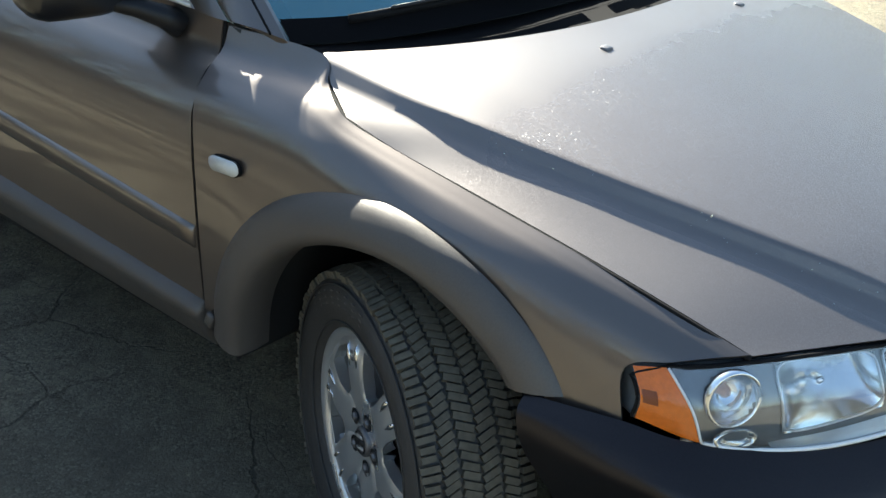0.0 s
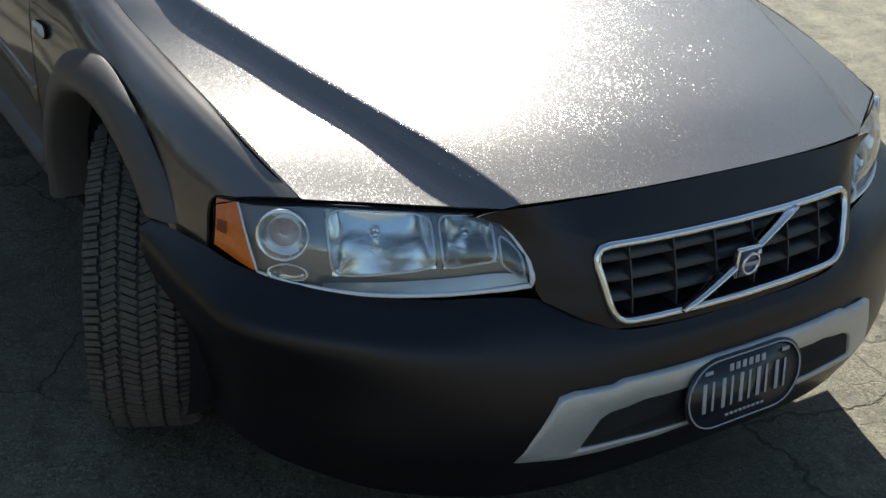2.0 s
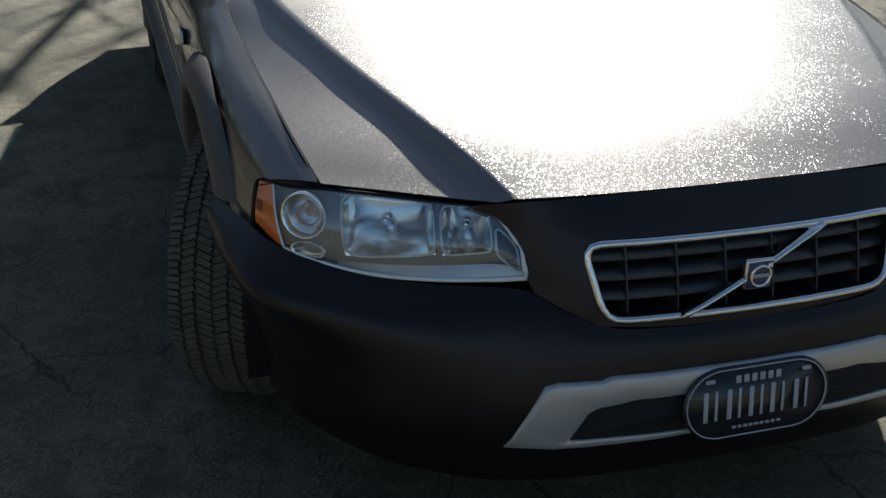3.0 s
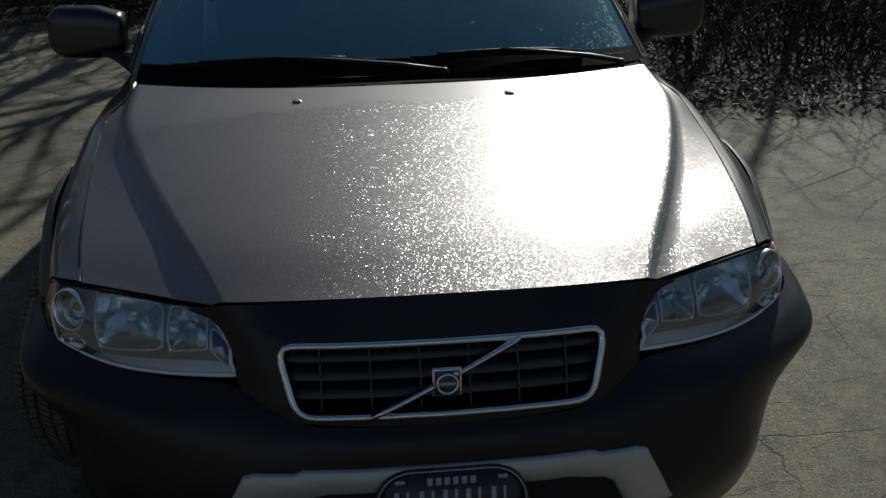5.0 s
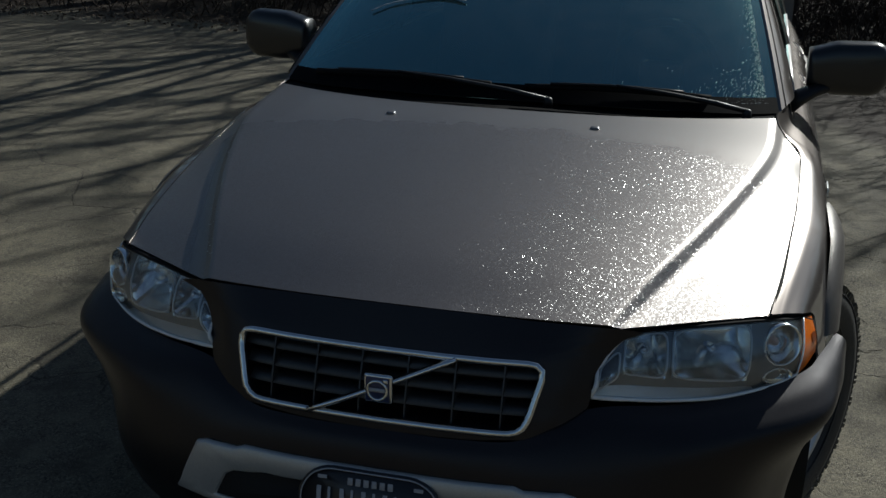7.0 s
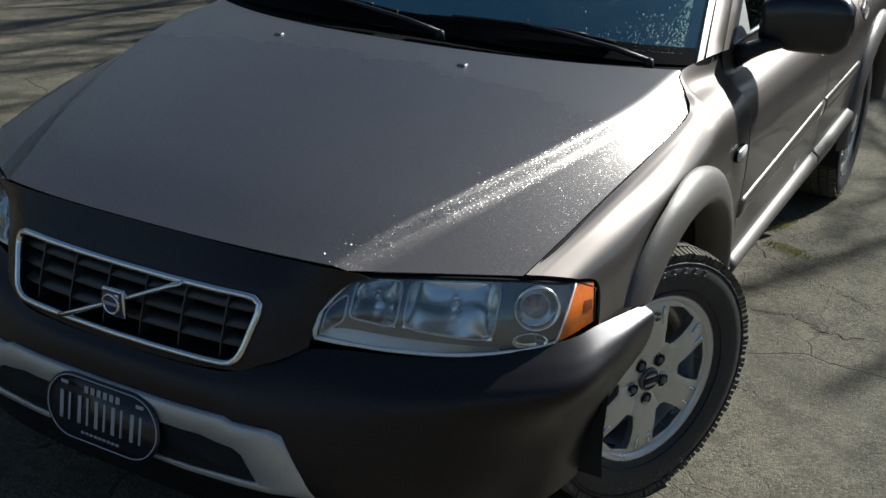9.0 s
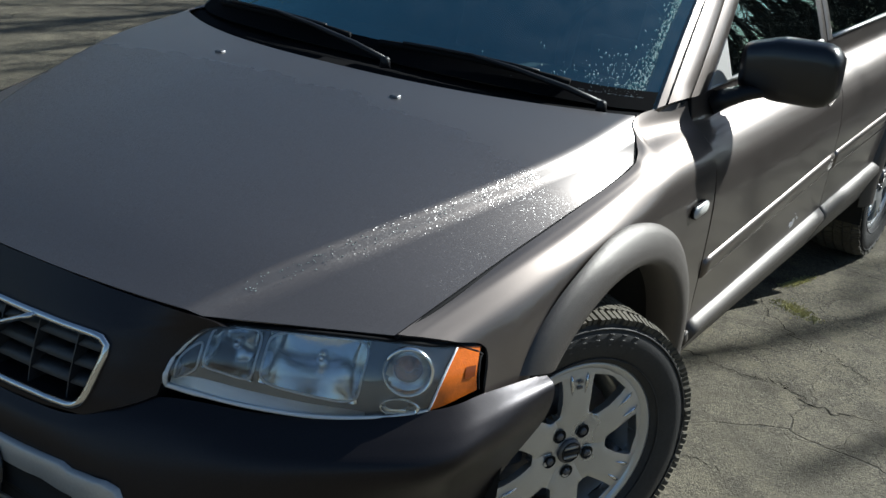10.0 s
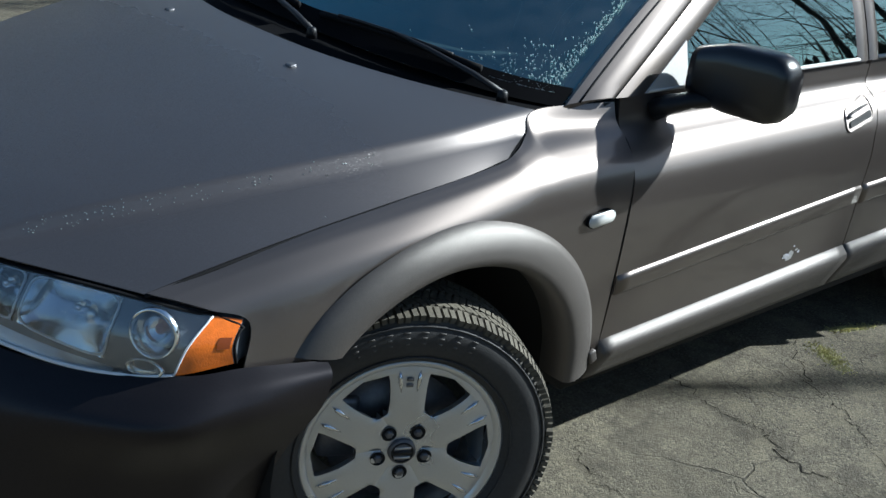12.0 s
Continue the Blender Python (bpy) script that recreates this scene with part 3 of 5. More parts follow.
def in_bowl(u, v):
    for u0, u1, low, v1 in BOWLS:
        v0 = bowl_v(u, low[0], low[1], u0, u1)
        if u0 < u < u1 and v0 < v < v1:
            return True
    p = lamp_point(u, v, 0.03) - lamp_point(0.742, 0.64, 0.03)
    return p.length < 0.040


def dish(c, out, ax, ay, profile, wide=1.0, tall=1.0, steps=32):
    return [[c + out * o + r * (wide * math.cos(k * math.tau / steps) * ax + tall * math.sin(k * math.tau / steps) * ay) for k in range(steps + 1)] for r, o in profile]


def headlamp(s):
    lamp = part("headlight", lamp_patch(s, 0.0, 1.0, (0.0, 0.0), 1.0, 0.115, 20, 8), dull_metal, car, "clear headlight unit with amber outer corner")
    edge = [lamp_point(u / 30, 0) for u in range(31)] + [lamp_point(1, v / 8) for v in range(1, 9)] + [lamp_point(1 - u / 30, 1) for u in range(1, 31)] + [lamp_point(0, 1 - v / 8) for v in range(1, 8)]
    back = [p + Vector((-0.45, 0.86, -0.10)) * 0.115 for p in edge]
    part("housing_wall", sheet([flipped(edge + edge[:1], s), flipped(back + back[:1], s)], flip=s > 0), lamp_grey, lamp)
    split = lambda v: 0.828 + 0.077 * v
    clear = sheet([flipped([lamp_point(split(j / 10) * i / 26, j / 10) for j in range(11)], s) for i in range(27)], flip=s < 0)
    cover = part("lens", clear, lens_mat, lamp, "clear plastic lens, slightly hazed")
    cover.visible_shadow = False
    amber = sheet([flipped([lamp_point(split(j / 10) + 0.004 + (0.996 - split(j / 10)) * i / 8, j / 10, -0.001) for j in range(11)], s) for i in range(9)], flip=s < 0)
    corner = part("amber_corner", amber, amber_mat, lamp, "amber side marker lens", thick=0.004)
    part("amber_reflector", sheet([flipped([lamp_point(0.955 + 0.04 * i / 3, 0.42 + 0.24 * j / 3, -0.003) for j in range(4)], s) for i in range(4)], flip=s < 0), dark_amber, corner)
    part("seam", tube(flipped([lamp_point(split(j / 10), j / 10, -0.002) for j in range(11)], s), 0.0022, 6), rim_white, lamp)
    part("lower_rim", tube(flipped([lamp_point(u / 40, 0.012, -0.002) for u in range(34)], s), [0.0052] * 8 + [0.0042] * 20 + [0.0028] * 6, 6), rim_white, lamp, "lens edge whitened for the light it catches")
    part("inner_rim", tube(flipped([lamp_point(0.0, v / 10, -0.002) for v in range(11)] + [lamp_point(0.16 * v / 8, 1.0, -0.001) for v in range(1, 9)], s), [0.0052] * 6 + [0.0042] * 7 + [0.003] * 6, 6), rim_white, lamp)
    around = [lamp_point(u / 40, 1.03, 0.004) for u in range(4, 37)] + [lamp_point(1.0, 0.86 - 0.86 * v / 8, 0.004) + Vector((0.001, 0.002, 0.0)) for v in range(9)]
    around = [cr(around, k / 80) for k in range(81)]
    part("seal", tube(flipped(around, s), [0.0044] * 60 + [0.0032] * 21, 10), seal, lamp, "black rubber seal")
    # grey mask with openings for the bowls, and a bright ledge along its foot
    nu, nv = 84, 28
    mask = [flipped([lamp_point(i / nu * 0.93, j / nv, 0.016) for j in range(nv + 1)], s) for i in range(nu + 1)]
    part("mask", sheet(mask, lambda i, j: in_bowl((i + 0.5) / nu * 0.93, (j + 0.5) / nv), flip=s < 0), lamp_grey, lamp, "dark grey mask")
    ledge = []
    for i in range(31):
        u = 0.02 + 0.62 * i / 30
        top = 0.04 + 0.22 * (1 - i / 30) ** 0.6
        ledge.append(flipped([lamp_point(u, 0.02, 0.002), lamp_point(u, top * 0.5, 0.007), lamp_point(u, top, 0.015)], s))
    part("ledge", sheet(ledge, flip=s < 0), bezel_mat, lamp, "silver ledge")
    # inner, main and tip bowls
    for k, (u0, u1, low, v1) in enumerate(BOWLS):
        deep = (0.022, 0.026, 0.008)[k]
        bowl = part("bowl", lamp_patch(s, u0, u1, low, v1, 0.012, 24, 20, deep, 0.060), reflector, lamp, "mirrored bowl")
        part("bowl_rim", tube(flipped(lamp_loop(u0, u1, low, v1, 0.013), s), 0.0024, 6, True), bezel_mat, lamp)
        if k == 2:
            continue
        mid = lamp_point((u0 + u1) / 2 + 0.01, (low[0] + v1) / 2 + 0.02, 0.034 + deep)
        part("bulb", tube([mid, mid + Vector((0.012, -0.024, 0.003)), mid + Vector((0.014, -0.027, 0.003))], [0.010, 0.0085, 0.004], 10), chrome, bowl, m=Matrix.Diagonal((s, 1, 1, 1)))
    out = Vector((0.55, -0.82, 0.12)).normalized()
    ax = out.cross(Vector((0, 0, 1))).normalized()
    ay = ax.cross(out)
    c = lamp_point(0.742, 0.64, 0.013)
    ring = part("indicator_bowl", sheet([flipped(r, s) for r in dish(c, out, ax, ay, ((0.0475, 0.000), (0.0470, 0.010), (0.0440, 0.012), (0.0410, 0.006), (0.037, -0.010), (0.028, -0.024), (0.016, -0.033), (0.003, -0.036)))], flip=s < 0), reflector, lamp, "round mirrored indicator bowl")
    part("bowl_ring", sheet([flipped(r, s) for r in dish(c, out, ax, ay, ((0.030, -0.020), (0.030, -0.008), (0.027, -0.007), (0.026, -0.022)))], flip=s < 0), chrome, ring)
    part("indicator_bulb", sheet([flipped(r, s) for r in dish(c, out, ax, ay, ((0.010, -0.036), (0.010, -0.018), (0.006, -0.012), (0.001, -0.010)), steps=16)], flip=s < 0), bulb_pink, ring, "pale orange bulb")
    c2 = lamp_point(0.735, 0.115, 0.010)
    part("side_bowl", sheet([flipped(r, s) for r in dish(c2, out, ax, ay, ((0.029, 0.000), (0.028, 0.007), (0.025, 0.007), (0.022, 0.0), (0.010, -0.010), (0.001, -0.012)), 1.3, 0.62, 28)], flip=s < 0), reflector, lamp, "small oval bowl")


for s in (1, -1):
    headlamp(s)

# ---- body sides ----
SIDE = [(0.30, 0.855), (0.40, 0.882), (0.52, 0.893), (0.65, 0.900), (0.78, 0.902), (0.86, 0.890), (0.905, 0.868), (0.935, 0.841), (0.960, 0.800), (0.990, 0.791), (1.03, 0.784)]


def side_x(z, y=1.0):
    """Half width of the body at height z."""
    taper = max(0.0, y - 2.6) ** 2 * 0.035
    for (a, p), (b, q) in zip(SIDE, SIDE[1:]):
        if z <= b:
            i = SIDE.index((a, p))
            p0 = SIDE[max(i - 1, 0)][1]
            p3 = SIDE[min(i + 2, len(SIDE) - 1)][1]
            f = (z - a) / (b - a)
            return 0.5 * (2 * p + (q - p0) * f + (2 * p0 - 5 * p + 4 * q - p3) * f * f + (3 * p - p0 - 3 * q + p3) * f ** 3) - taper
    return SIDE[-1][1] - taper


DOOR_FRONT = [(0.40, 0.592), (0.62, 0.595), (0.74, 0.597), (0.80, 0.601), (0.892, 0.618), (0.94, 0.631), (0.97, 0.636), (1.03, 0.639)]
DOOR_BACK = [(0.40, 1.690), (0.67, 1.682), (0.84, 1.695), (0.92, 1.728), (1.03, 1.775)]
REAR_BACK = [(0.40, 2.36), (0.62, 2.34), (0.75, 2.45), (0.85, 2.62), (1.03, 2.70)]
TAIL = [(0.40, 3.72), (0.60, 3.74), (0.80, 3.72), (1.03, 3.66)]
ZS = [0.40 + 0.63 * k / 42 for k in range(43)]


def side_rows(front_edge, back_edge, n, inset=0.0022):
    rows = []
    for i in range(n + 1):
        row = []
        for z in ZS:
            a, b = lerp_table(front_edge, z) + inset, lerp_table(back_edge, z) - inset
            y = a + (b - a) * i / n
            row.append(Vector((side_x(z, y), y, z)))
        rows.append(row)
    return rows


REAR_AXLE = 2.79


def in_rear_arch(y, z, r=0.40):
    return (y - REAR_AXLE) ** 2 + (z - 0.37) ** 2 < r * r


def snap_arch(rows, r=0.40):
    for row in rows:
        for p in row:
            d = Vector((p.y - REAR_AXLE, p.z - 0.37))
            if abs(d.length - r) < 0.016:
                d = d.normalized() * r
                p.y, p.z = REAR_AXLE + d.x, 0.37 + d.y
    return rows


front_doors = both("front_door", side_rows(DOOR_FRONT, DOOR_BACK, 24), paint, car)
rr = snap_arch(side_rows(DOOR_BACK, REAR_BACK, 24))
rear_doors = both("rear_door", rr, paint, car, skip=lambda i, j: in_rear_arch(rr[i][j].y * 0.5 + rr[i + 1][j + 1].y * 0.5, rr[i][j].z * 0.5 + rr[i + 1][j + 1].z * 0.5))
qq = snap_arch(side_rows(REAR_BACK, TAIL, 40))
both("rear_quarter", qq, paint, car, skip=lambda i, j: in_rear_arch(qq[i][j].y * 0.5 + qq[i + 1][j + 1].y * 0.5, qq[i][j].z * 0.5 + qq[i + 1][j + 1].z * 0.5))
for s in (1, -1):
    for edge in (DOOR_FRONT, DOOR_BACK, REAR_BACK):
        part("door_gap", tube([Vector((s * (side_x(z, 1.0) - 0.006), lerp_table(edge, z), z)) for z in ZS], 0.0042, 6), seal, car)


def side_strip(name, s, y0, y1, low, high, proud, mat, parent, label="", foot=0.7):
    """A moulding along the body side with a rounded section; low and high give its edges at y0 and y1."""
    rows = []
    for i in [0] + list(range(25)) + [24]:
        f = i / 24
        sunk = len(rows) in (0, 26)
        y = y0 + (y1 - y0) * f
        a, b = low[0] + (low[1] - low[0]) * f, high[0] + (high[1] - high[0]) * f
        rows.append([Vector((s * (side_x(z, y) + (-0.006 if sunk else d)), y, z)) for z, d in ((a - 0.002, -0.004), (a, proud * foot * 0.7), (a + (b - a) * 0.12, proud * foot), (a + (b - a) * 0.45, proud * (0.45 + 0.55 * foot)), (a + (b - a) * 0.74, proud * 1.04), (a + (b - a) * 0.86, proud * 0.9), (b, 0.001), (b + 0.002, -0.006))])
    return part(name, sheet(rows, flip=s < 0), mat, parent, label)


for k, s in enumerate((1, -1)):
    door, back = front_doors[k], rear_doors[k]
    side_strip("door_moulding", s, 0.603, 1.676, (0.578, 0.634), (0.628, 0.690), 0.0085, paint, door, "bronze rubbing strip")
    side_strip("door_moulding", s, 1.694, 2.335, (0.629, 0.650), (0.689, 0.708), 0.0085, paint, back)
    side_strip("sill_moulding", s, 0.59, 1.684, (0.335, 0.350), (0.452, 0.492), 0.026, flare_mat, door, "grey-brown sill moulding", 0.05)
    side_strip("sill_moulding", s, 1.692, 2.38, (0.350, 0.360), (0.493, 0.512), 0.026, flare_mat, back, "", 0.05)
    # pull handle in a shallow rounded cup
    for y, owner in ((1.612, door), (2.44, back)):
        quad = [Vector((-0.075, -0.040)), Vector((-0.070, 0.020)), Vector((0.082, 0.046)), Vector((0.078, -0.014))]
        cup = [Vector((s * (side_x(0.900 + q.y) + 0.0020), y + q.x, 0.900 + q.y)) for q in resample(rounded(quad, 0.026), 40)]
        hb = bmesh.new()
        hb.faces.new([hb.verts.new(p) for p in cup])
        hd = part("handle_cup", hb, paint, owner, "recessed cup of the door handle")
        # flat near-black shape paints the shade of the finger recess
        slit = [Vector((-0.058, -0.026)), Vector((-0.056, -0.008)), Vector((0.066, 0.012)), Vector((0.064, -0.006))]
        hb = bmesh.new()
        hb.faces.new([hb.verts.new((s * (side_x(0.900 + q.y) + 0.006), y + q.x, 0.900 + q.y)) for q in resample(rounded(slit, 0.008), 32)])
        part("finger_slot_shade", hb, void, hd)
        part("handle", tube([Vector((s * (side_x(0.905 + 0.022 * f) + 0.006), y - 0.062 + 0.128 * f, 0.902 + 0.022 * f)) for f in (0, 0.1, 0.3, 0.5, 0.7, 0.9, 1)], [0.004, 0.009, 0.010, 0.010, 0.010, 0.009, 0.004], 10, flat=0.5), paint, hd, "body-coloured pull handle")
        part("cup_rim", tube(cup, 0.0020, 6, True), paint, hd)
    mk = part("side_marker", slab(oval(0.084, 0.030), -0.006, 0.006), marker_white, fender_l if s > 0 else fender_r, "pale rounded side repeater", m=pose(s * 0.9055, 0.496, 0.797, 0, 0, 90 * s) @ pose(0, 0, 0, 0, -4, 0))
    part("marker_seat", slab(oval(0.087, 0.033), -0.004, 0.004), seal, mk, m=pose(s * 0.9035, 0.496, 0.796, 0, 0, 90 * s) @ pose(0, 0, 0, 0, -4, 0))
    if s > 0:
        # pale scuffed dent low on the door
        rs = random.Random(8)
        for q in range(16):
            a, b = rs.gauss(0, 0.022), rs.gauss(0, 0.010)
            w = rs.uniform(0.004, 0.013)
            y, z = 1.385 + a, 0.520 + b + 0.25 * a
            hb = bmesh.new()
            loop = [(y + w * rs.uniform(0.6, 1.2) * math.cos(c * math.tau / 7), z + 0.6 * w * rs.uniform(0.5, 1.2) * math.sin(c * math.tau / 7)) for c in range(7)]
            hb.faces.new([hb.verts.new((side_x(d) + 0.0016, c, d)) for c, d in loop])
            part("scuff", hb, chip if q % 3 else white_marker, door, "pale scraped paint")


# flares round the wheel openings
def flare(s, axle, cz, a0, a1, front_taper):
    rows = []
    for i in range(49):
        a = radians(a0 + (a1 - a0) * i / 48)
        row = []
        for r, d in ((0.474, -0.006), (0.471, 0.004), (0.455, 0.017), (0.434, 0.027), (0.412, 0.033), (0.397, 0.031), (0.389, 0.020), (0.387, -0.02), (0.391, -0.06)):
            mid = axle
            if front_taper:
                # the outer edge sits a little further back than the opening and its foot is cut level
                mid = axle + 0.023 * min(1.0, max(0.0, (r - 0.387) / 0.084))
                first = math.asin(0.268 / r)
                a = first + (radians(a1) - first) * i / 48
                r += 0.016 * max(0.0, 1 - i / 14) * (r - 0.387) / 0.084
            y, z = mid - r * math.cos(a), cz + r * math.sin(a)
            x = side_x(max(z, 0.42), 1.0)
            if front_taper:
                x = min(x, lerp_table([(-0.40, 0.868), (-0.33, 0.878), (-0.25, 0.890), (-0.10, 0.897), (0.2, 0.905), (0.4, 0.909)], y))
            if z > 0.80:
                x = min(x, 0.899)
            row.append(Vector((s * (x + d), y, z)))
        rows.append(row)
    return sheet(rows, flip=s < 0)


for s, f in ((1, fender_l), (-1, fender_r)):
    part("wheel_arch_flare", flare(s, 0.07, 0.378, 38, 179, True), flare_mat, f, "matt grey-brown wheel arch flare")
    part("mud_flap_tip", box(0.014, 0.024, 0.034, (0, 0, 0), 0.005), flare_mat, f, m=pose(s * 0.90, 0.560, 0.425, 20))
    part("wheel_arch_flare", flare(s, REAR_AXLE, 0.37, -5, 180, False), flare_mat, car, "matt grey-brown rear arch flare")
    for ax in (0.07, REAR_AXLE):
        rows = [[Vector((s * x, ax - 0.41 * math.cos(radians(a)), 0.37 + 0.41 * math.sin(radians(a)))) for a in range(-20, 181, 10)] for x in (0.885, 0.50)]
        part("wheel_housing", sheet(rows), void, car)
        part("inner_wall", sheet([[Vector((s * 0.50, ax + dy, z)) for z in (0.2, 0.5, 0.8)] for dy in (-0.42, 0, 0.42)]), void, car)

# underside, firewall and tail
part("underbody", box(1.60, 1.66, 0.06, (0, 1.42, 0.30)), void, car)
part("engine_tray", box(0.84, 1.15, 0.06, (0, -0.06, 0.28)), void, car)
# unseen board behind the bumper, added to stop sun leaking into the shadow
part("sun_leak_block", box(1.44, 0.04, 0.30, (0, -0.45, 0.40)), void, car)
part("boot_floor", box(0.90, 1.40, 0.06, (0, 2.98, 0.32)), void, car)
tailrows = [[Vector((x, 3.70 + 0.06 * (1 - (x / 0.85) ** 2), z)) for z in (0.32, 0.6, 0.8, 1.03)] for x in [-0.85 + 0.17 * k for k in range(11)]]
part("tailgate", sheet(tailrows), paint, car, thick=0.01, out=(0, 1, 0))

# ---- cabin: glass, pillars, roof ----
BELT = 1.03


def cabin(y, h):
    """Side of the cabin: h from the waistline to the roof rail."""
    x = 0.790 - 0.135 * h - 0.058 * h * h
    x -= max(0, y - 2.6) ** 2 * 0.03
    return Vector((x, y, BELT + 0.43 * h))


def strip(name, edge_a, edge_b, mat, parent, label="", n=12, thick=0.02, bulge=0.006):
    """A pillar between two lines y(h) on the cabin's side, on both sides of the car."""
    rows = []
    for i in range(n + 1):
        h = i / n
        a, b = edge_a(h), edge_b(h)
        row = []
        for k in range(5):
            p = cabin(a + (b - a) * k / 4, h)
            p.x += bulge * (1 - (k / 2 - 1) ** 2)
            row.append(p)
        rows.append(row)
    return both(name, rows, mat, parent, label, thick=thick, flip=True)


A_FRONT = lambda h: 0.612 + 0.68 * h + 0.065 * h * h
A_BACK = lambda h: 0.715 + 0.69 * h + 0.03 * h * h
strip("door_frame", lambda h: A_FRONT(h) + 0.006, lambda h: A_BACK(h) + 0.02, paint, car, "window frame")
strip("centre_pillar", lambda h: 1.685 - 0.02 * h, lambda h: 1.745 - 0.02 * h, paint, car)
strip("centre_pillar", lambda h: 1.752 - 0.02 * h, lambda h: 1.805 - 0.02 * h, paint, car)
strip("rear_pillar", lambda h: 2.68 - 0.03 * h, lambda h: 2.79 - 0.03 * h, paint, car)
strip("tail_pillar", lambda h: 3.52 - 0.1 * h, lambda h: 3.68 - 0.12 * h, paint, car)
strip("side_glass", lambda h: A_BACK(h), lambda h: 1.69, side_pane, car, "front side window", thick=0.004, bulge=0.0)
strip("side_glass", lambda h: 1.79, lambda h: 2.69, side_pane, car, thick=0.004, bulge=0.0)
strip("side_glass", lambda h: 2.77, lambda h: 3.54 - 0.1 * h, side_pane, car, thick=0.004, bulge=0.0)
for s in (1, -1):
    tri = [cabin(0.718, 0.0), cabin(0.882, 0.0), cabin(0.888, 0.245)]
    bm = bmesh.new()
    vs = [bm.verts.new(Vector((s * (p.x + 0.006), p.y, p.z + 0.004))) for p in tri]
    bm.faces.new(vs if s > 0 else vs[::-1])
    part("mirror_sail", bm, silver, car, "pale triangular mirror base panel", thick=0.01)
    part("waist_trim", tube([Vector((s * 0.789, y, BELT + 0.006)) for y in (0.73, 1.2, 1.69)], 0.008, 6, flat=0.7), silver, car, "bright waistline strip")
    part("waist_trim", tube([Vector((s * 0.789, y, BELT + 0.006)) for y in (1.80, 2.2, 2.70)], 0.008, 6, flat=0.7), silver, car)

WS_LOW = [(0, 0.290, 1.030), (0.25, 0.305, 1.028), (0.47, 0.345, 1.022), (0.64, 0.405, 1.014), (0.752, 0.478, 1.009)]
WS_TOP = [(0, 1.190, 1.504), (0.20, 1.200, 1.502), (0.36, 1.230, 1.494), (0.49, 1.280, 1.484), (0.580, 1.335, 1.474)]
ws = [[cr(WS_LOW, i / 16).lerp(cr(WS_TOP, i / 16), j / 16) + Vector((0, -0.02, 0.03)) * 4 * (j / 16) * (1 - j / 16) for j in range(17)] for i in range(17)]
ws_full = mirrored(ws[:0:-1]) + ws
windshield = part("windscreen", sheet(ws_full), glass, car, "tinted windscreen with droplets and marker writing")
band = [[p + Vector((0, -0.003, 0.003)) for p in r[:2]] for r in ws_full]
part("black_band", sheet(band), frit, windshield)
for s in (1, -1):
    edge = [[Vector((s * p.x, p.y + 0.004, p.z - 0.004)) for p in r] for r in ws[-2:]]
    part("black_band", sheet(edge, flip=s < 0), frit, windshield)
# windscreen pillars
for s in (1, -1):
    rows = []
    for j in range(17):
        w = ws[-1][j]
        c = cabin(A_FRONT(j / 16), j / 16)
        rows.append([Vector((s * p.x, p.y, p.z)) for p in (w, w.lerp(c, 0.10) + Vector((0.003, -0.003, 0.008)), w.lerp(c, 0.5) + Vector((0.007, -0.002, 0.010)), w.lerp(c, 0.9) + Vector((0.005, 0.0, 0.005)), c)])
    post = part("windscreen_pillar", sheet(rows, flip=s > 0), paint, car, thick=0.015, out=(s, -1, 1))
    part("pillar_gap", tube([r[1].lerp(r[2], 0.55) + Vector((0, 0, -0.0005)) for r in rows], 0.0026, 6), seal, post)
roof = []
for i in range(17):
    f = i / 16
    row = []
    for k in range(21):
        x = (k / 10 - 1)
        yf = cr(WS_TOP, abs(x)).y
        y = yf + (3.45 - yf) * f
        z = 1.463 + 0.045 * (1 - x * x) + 0.035 * math.sin(f * math.pi * 0.9)
        row.append(Vector((x * (0.60 - 0.06 * (1 - f) ** 4), y, z)))
    roof.append(row)
part("roof", sheet(roof, flip=True), paint, car, thick=0.02, out=(0, 0, 1))
back = [[Vector((x * (0.78 - 0.18 * f), 3.68 - 0.22 * f + 0.03 * (1 - x * x), 1.03 + 0.44 * f)) for f in (0, 0.5, 1)] for x in (-1, -0.5, 0, 0.5, 1)]
part("rear_glass", sheet(back), glass, car, thick=0.004)
for s in (1, -1):
    part("roof_rail", tube([(s * 0.60, 1.55, 1.50), (s * 0.60, 1.65, 1.545), (s * 0.60, 2.5, 1.555), (s * 0.60, 3.3, 1.535), (s * 0.60, 3.4, 1.49)], 0.014, 8), black, car)

# cowl panel and wipers
cowl = []
for i in range(25):
    x = -0.74 + 1.48 * i / 24
    w = abs(x) / 0.741
    hy = 0.157 + 0.245 * min(w, 1.0) ** 2.4
    g = cr(WS_LOW, min(abs(x) / 0.70, 1.0))
    cowl.append([Vector((x, hy - 0.005, 1.040 - 0.018 * w ** 2.2 - 0.030)), Vector((x, (hy + g.y) / 2, 1.008)), Vector((x, g.y + 0.02, g.z - 0.004))])
part("cowl_panel", sheet(cowl), frit, car, "black scuttle panel", thick=0.006)
def on_screen(x, v, off=0.006):
    """A point on the windscreen at x, v of the way up."""
    low, high = 0.0, 1.0
    for _ in range(24):
        u = (low + high) / 2
        if cr(WS_LOW, u).x * (1 - v) + cr(WS_TOP, u).x * v < abs(x):
            low = u
        else:
            high = u
    p = cr(WS_LOW, u).lerp(cr(WS_TOP, u), v) + Vector((0, -0.02, 0.03)) * 4 * v * (1 - v)
    return Vector((x, p.y - off, p.z + off))


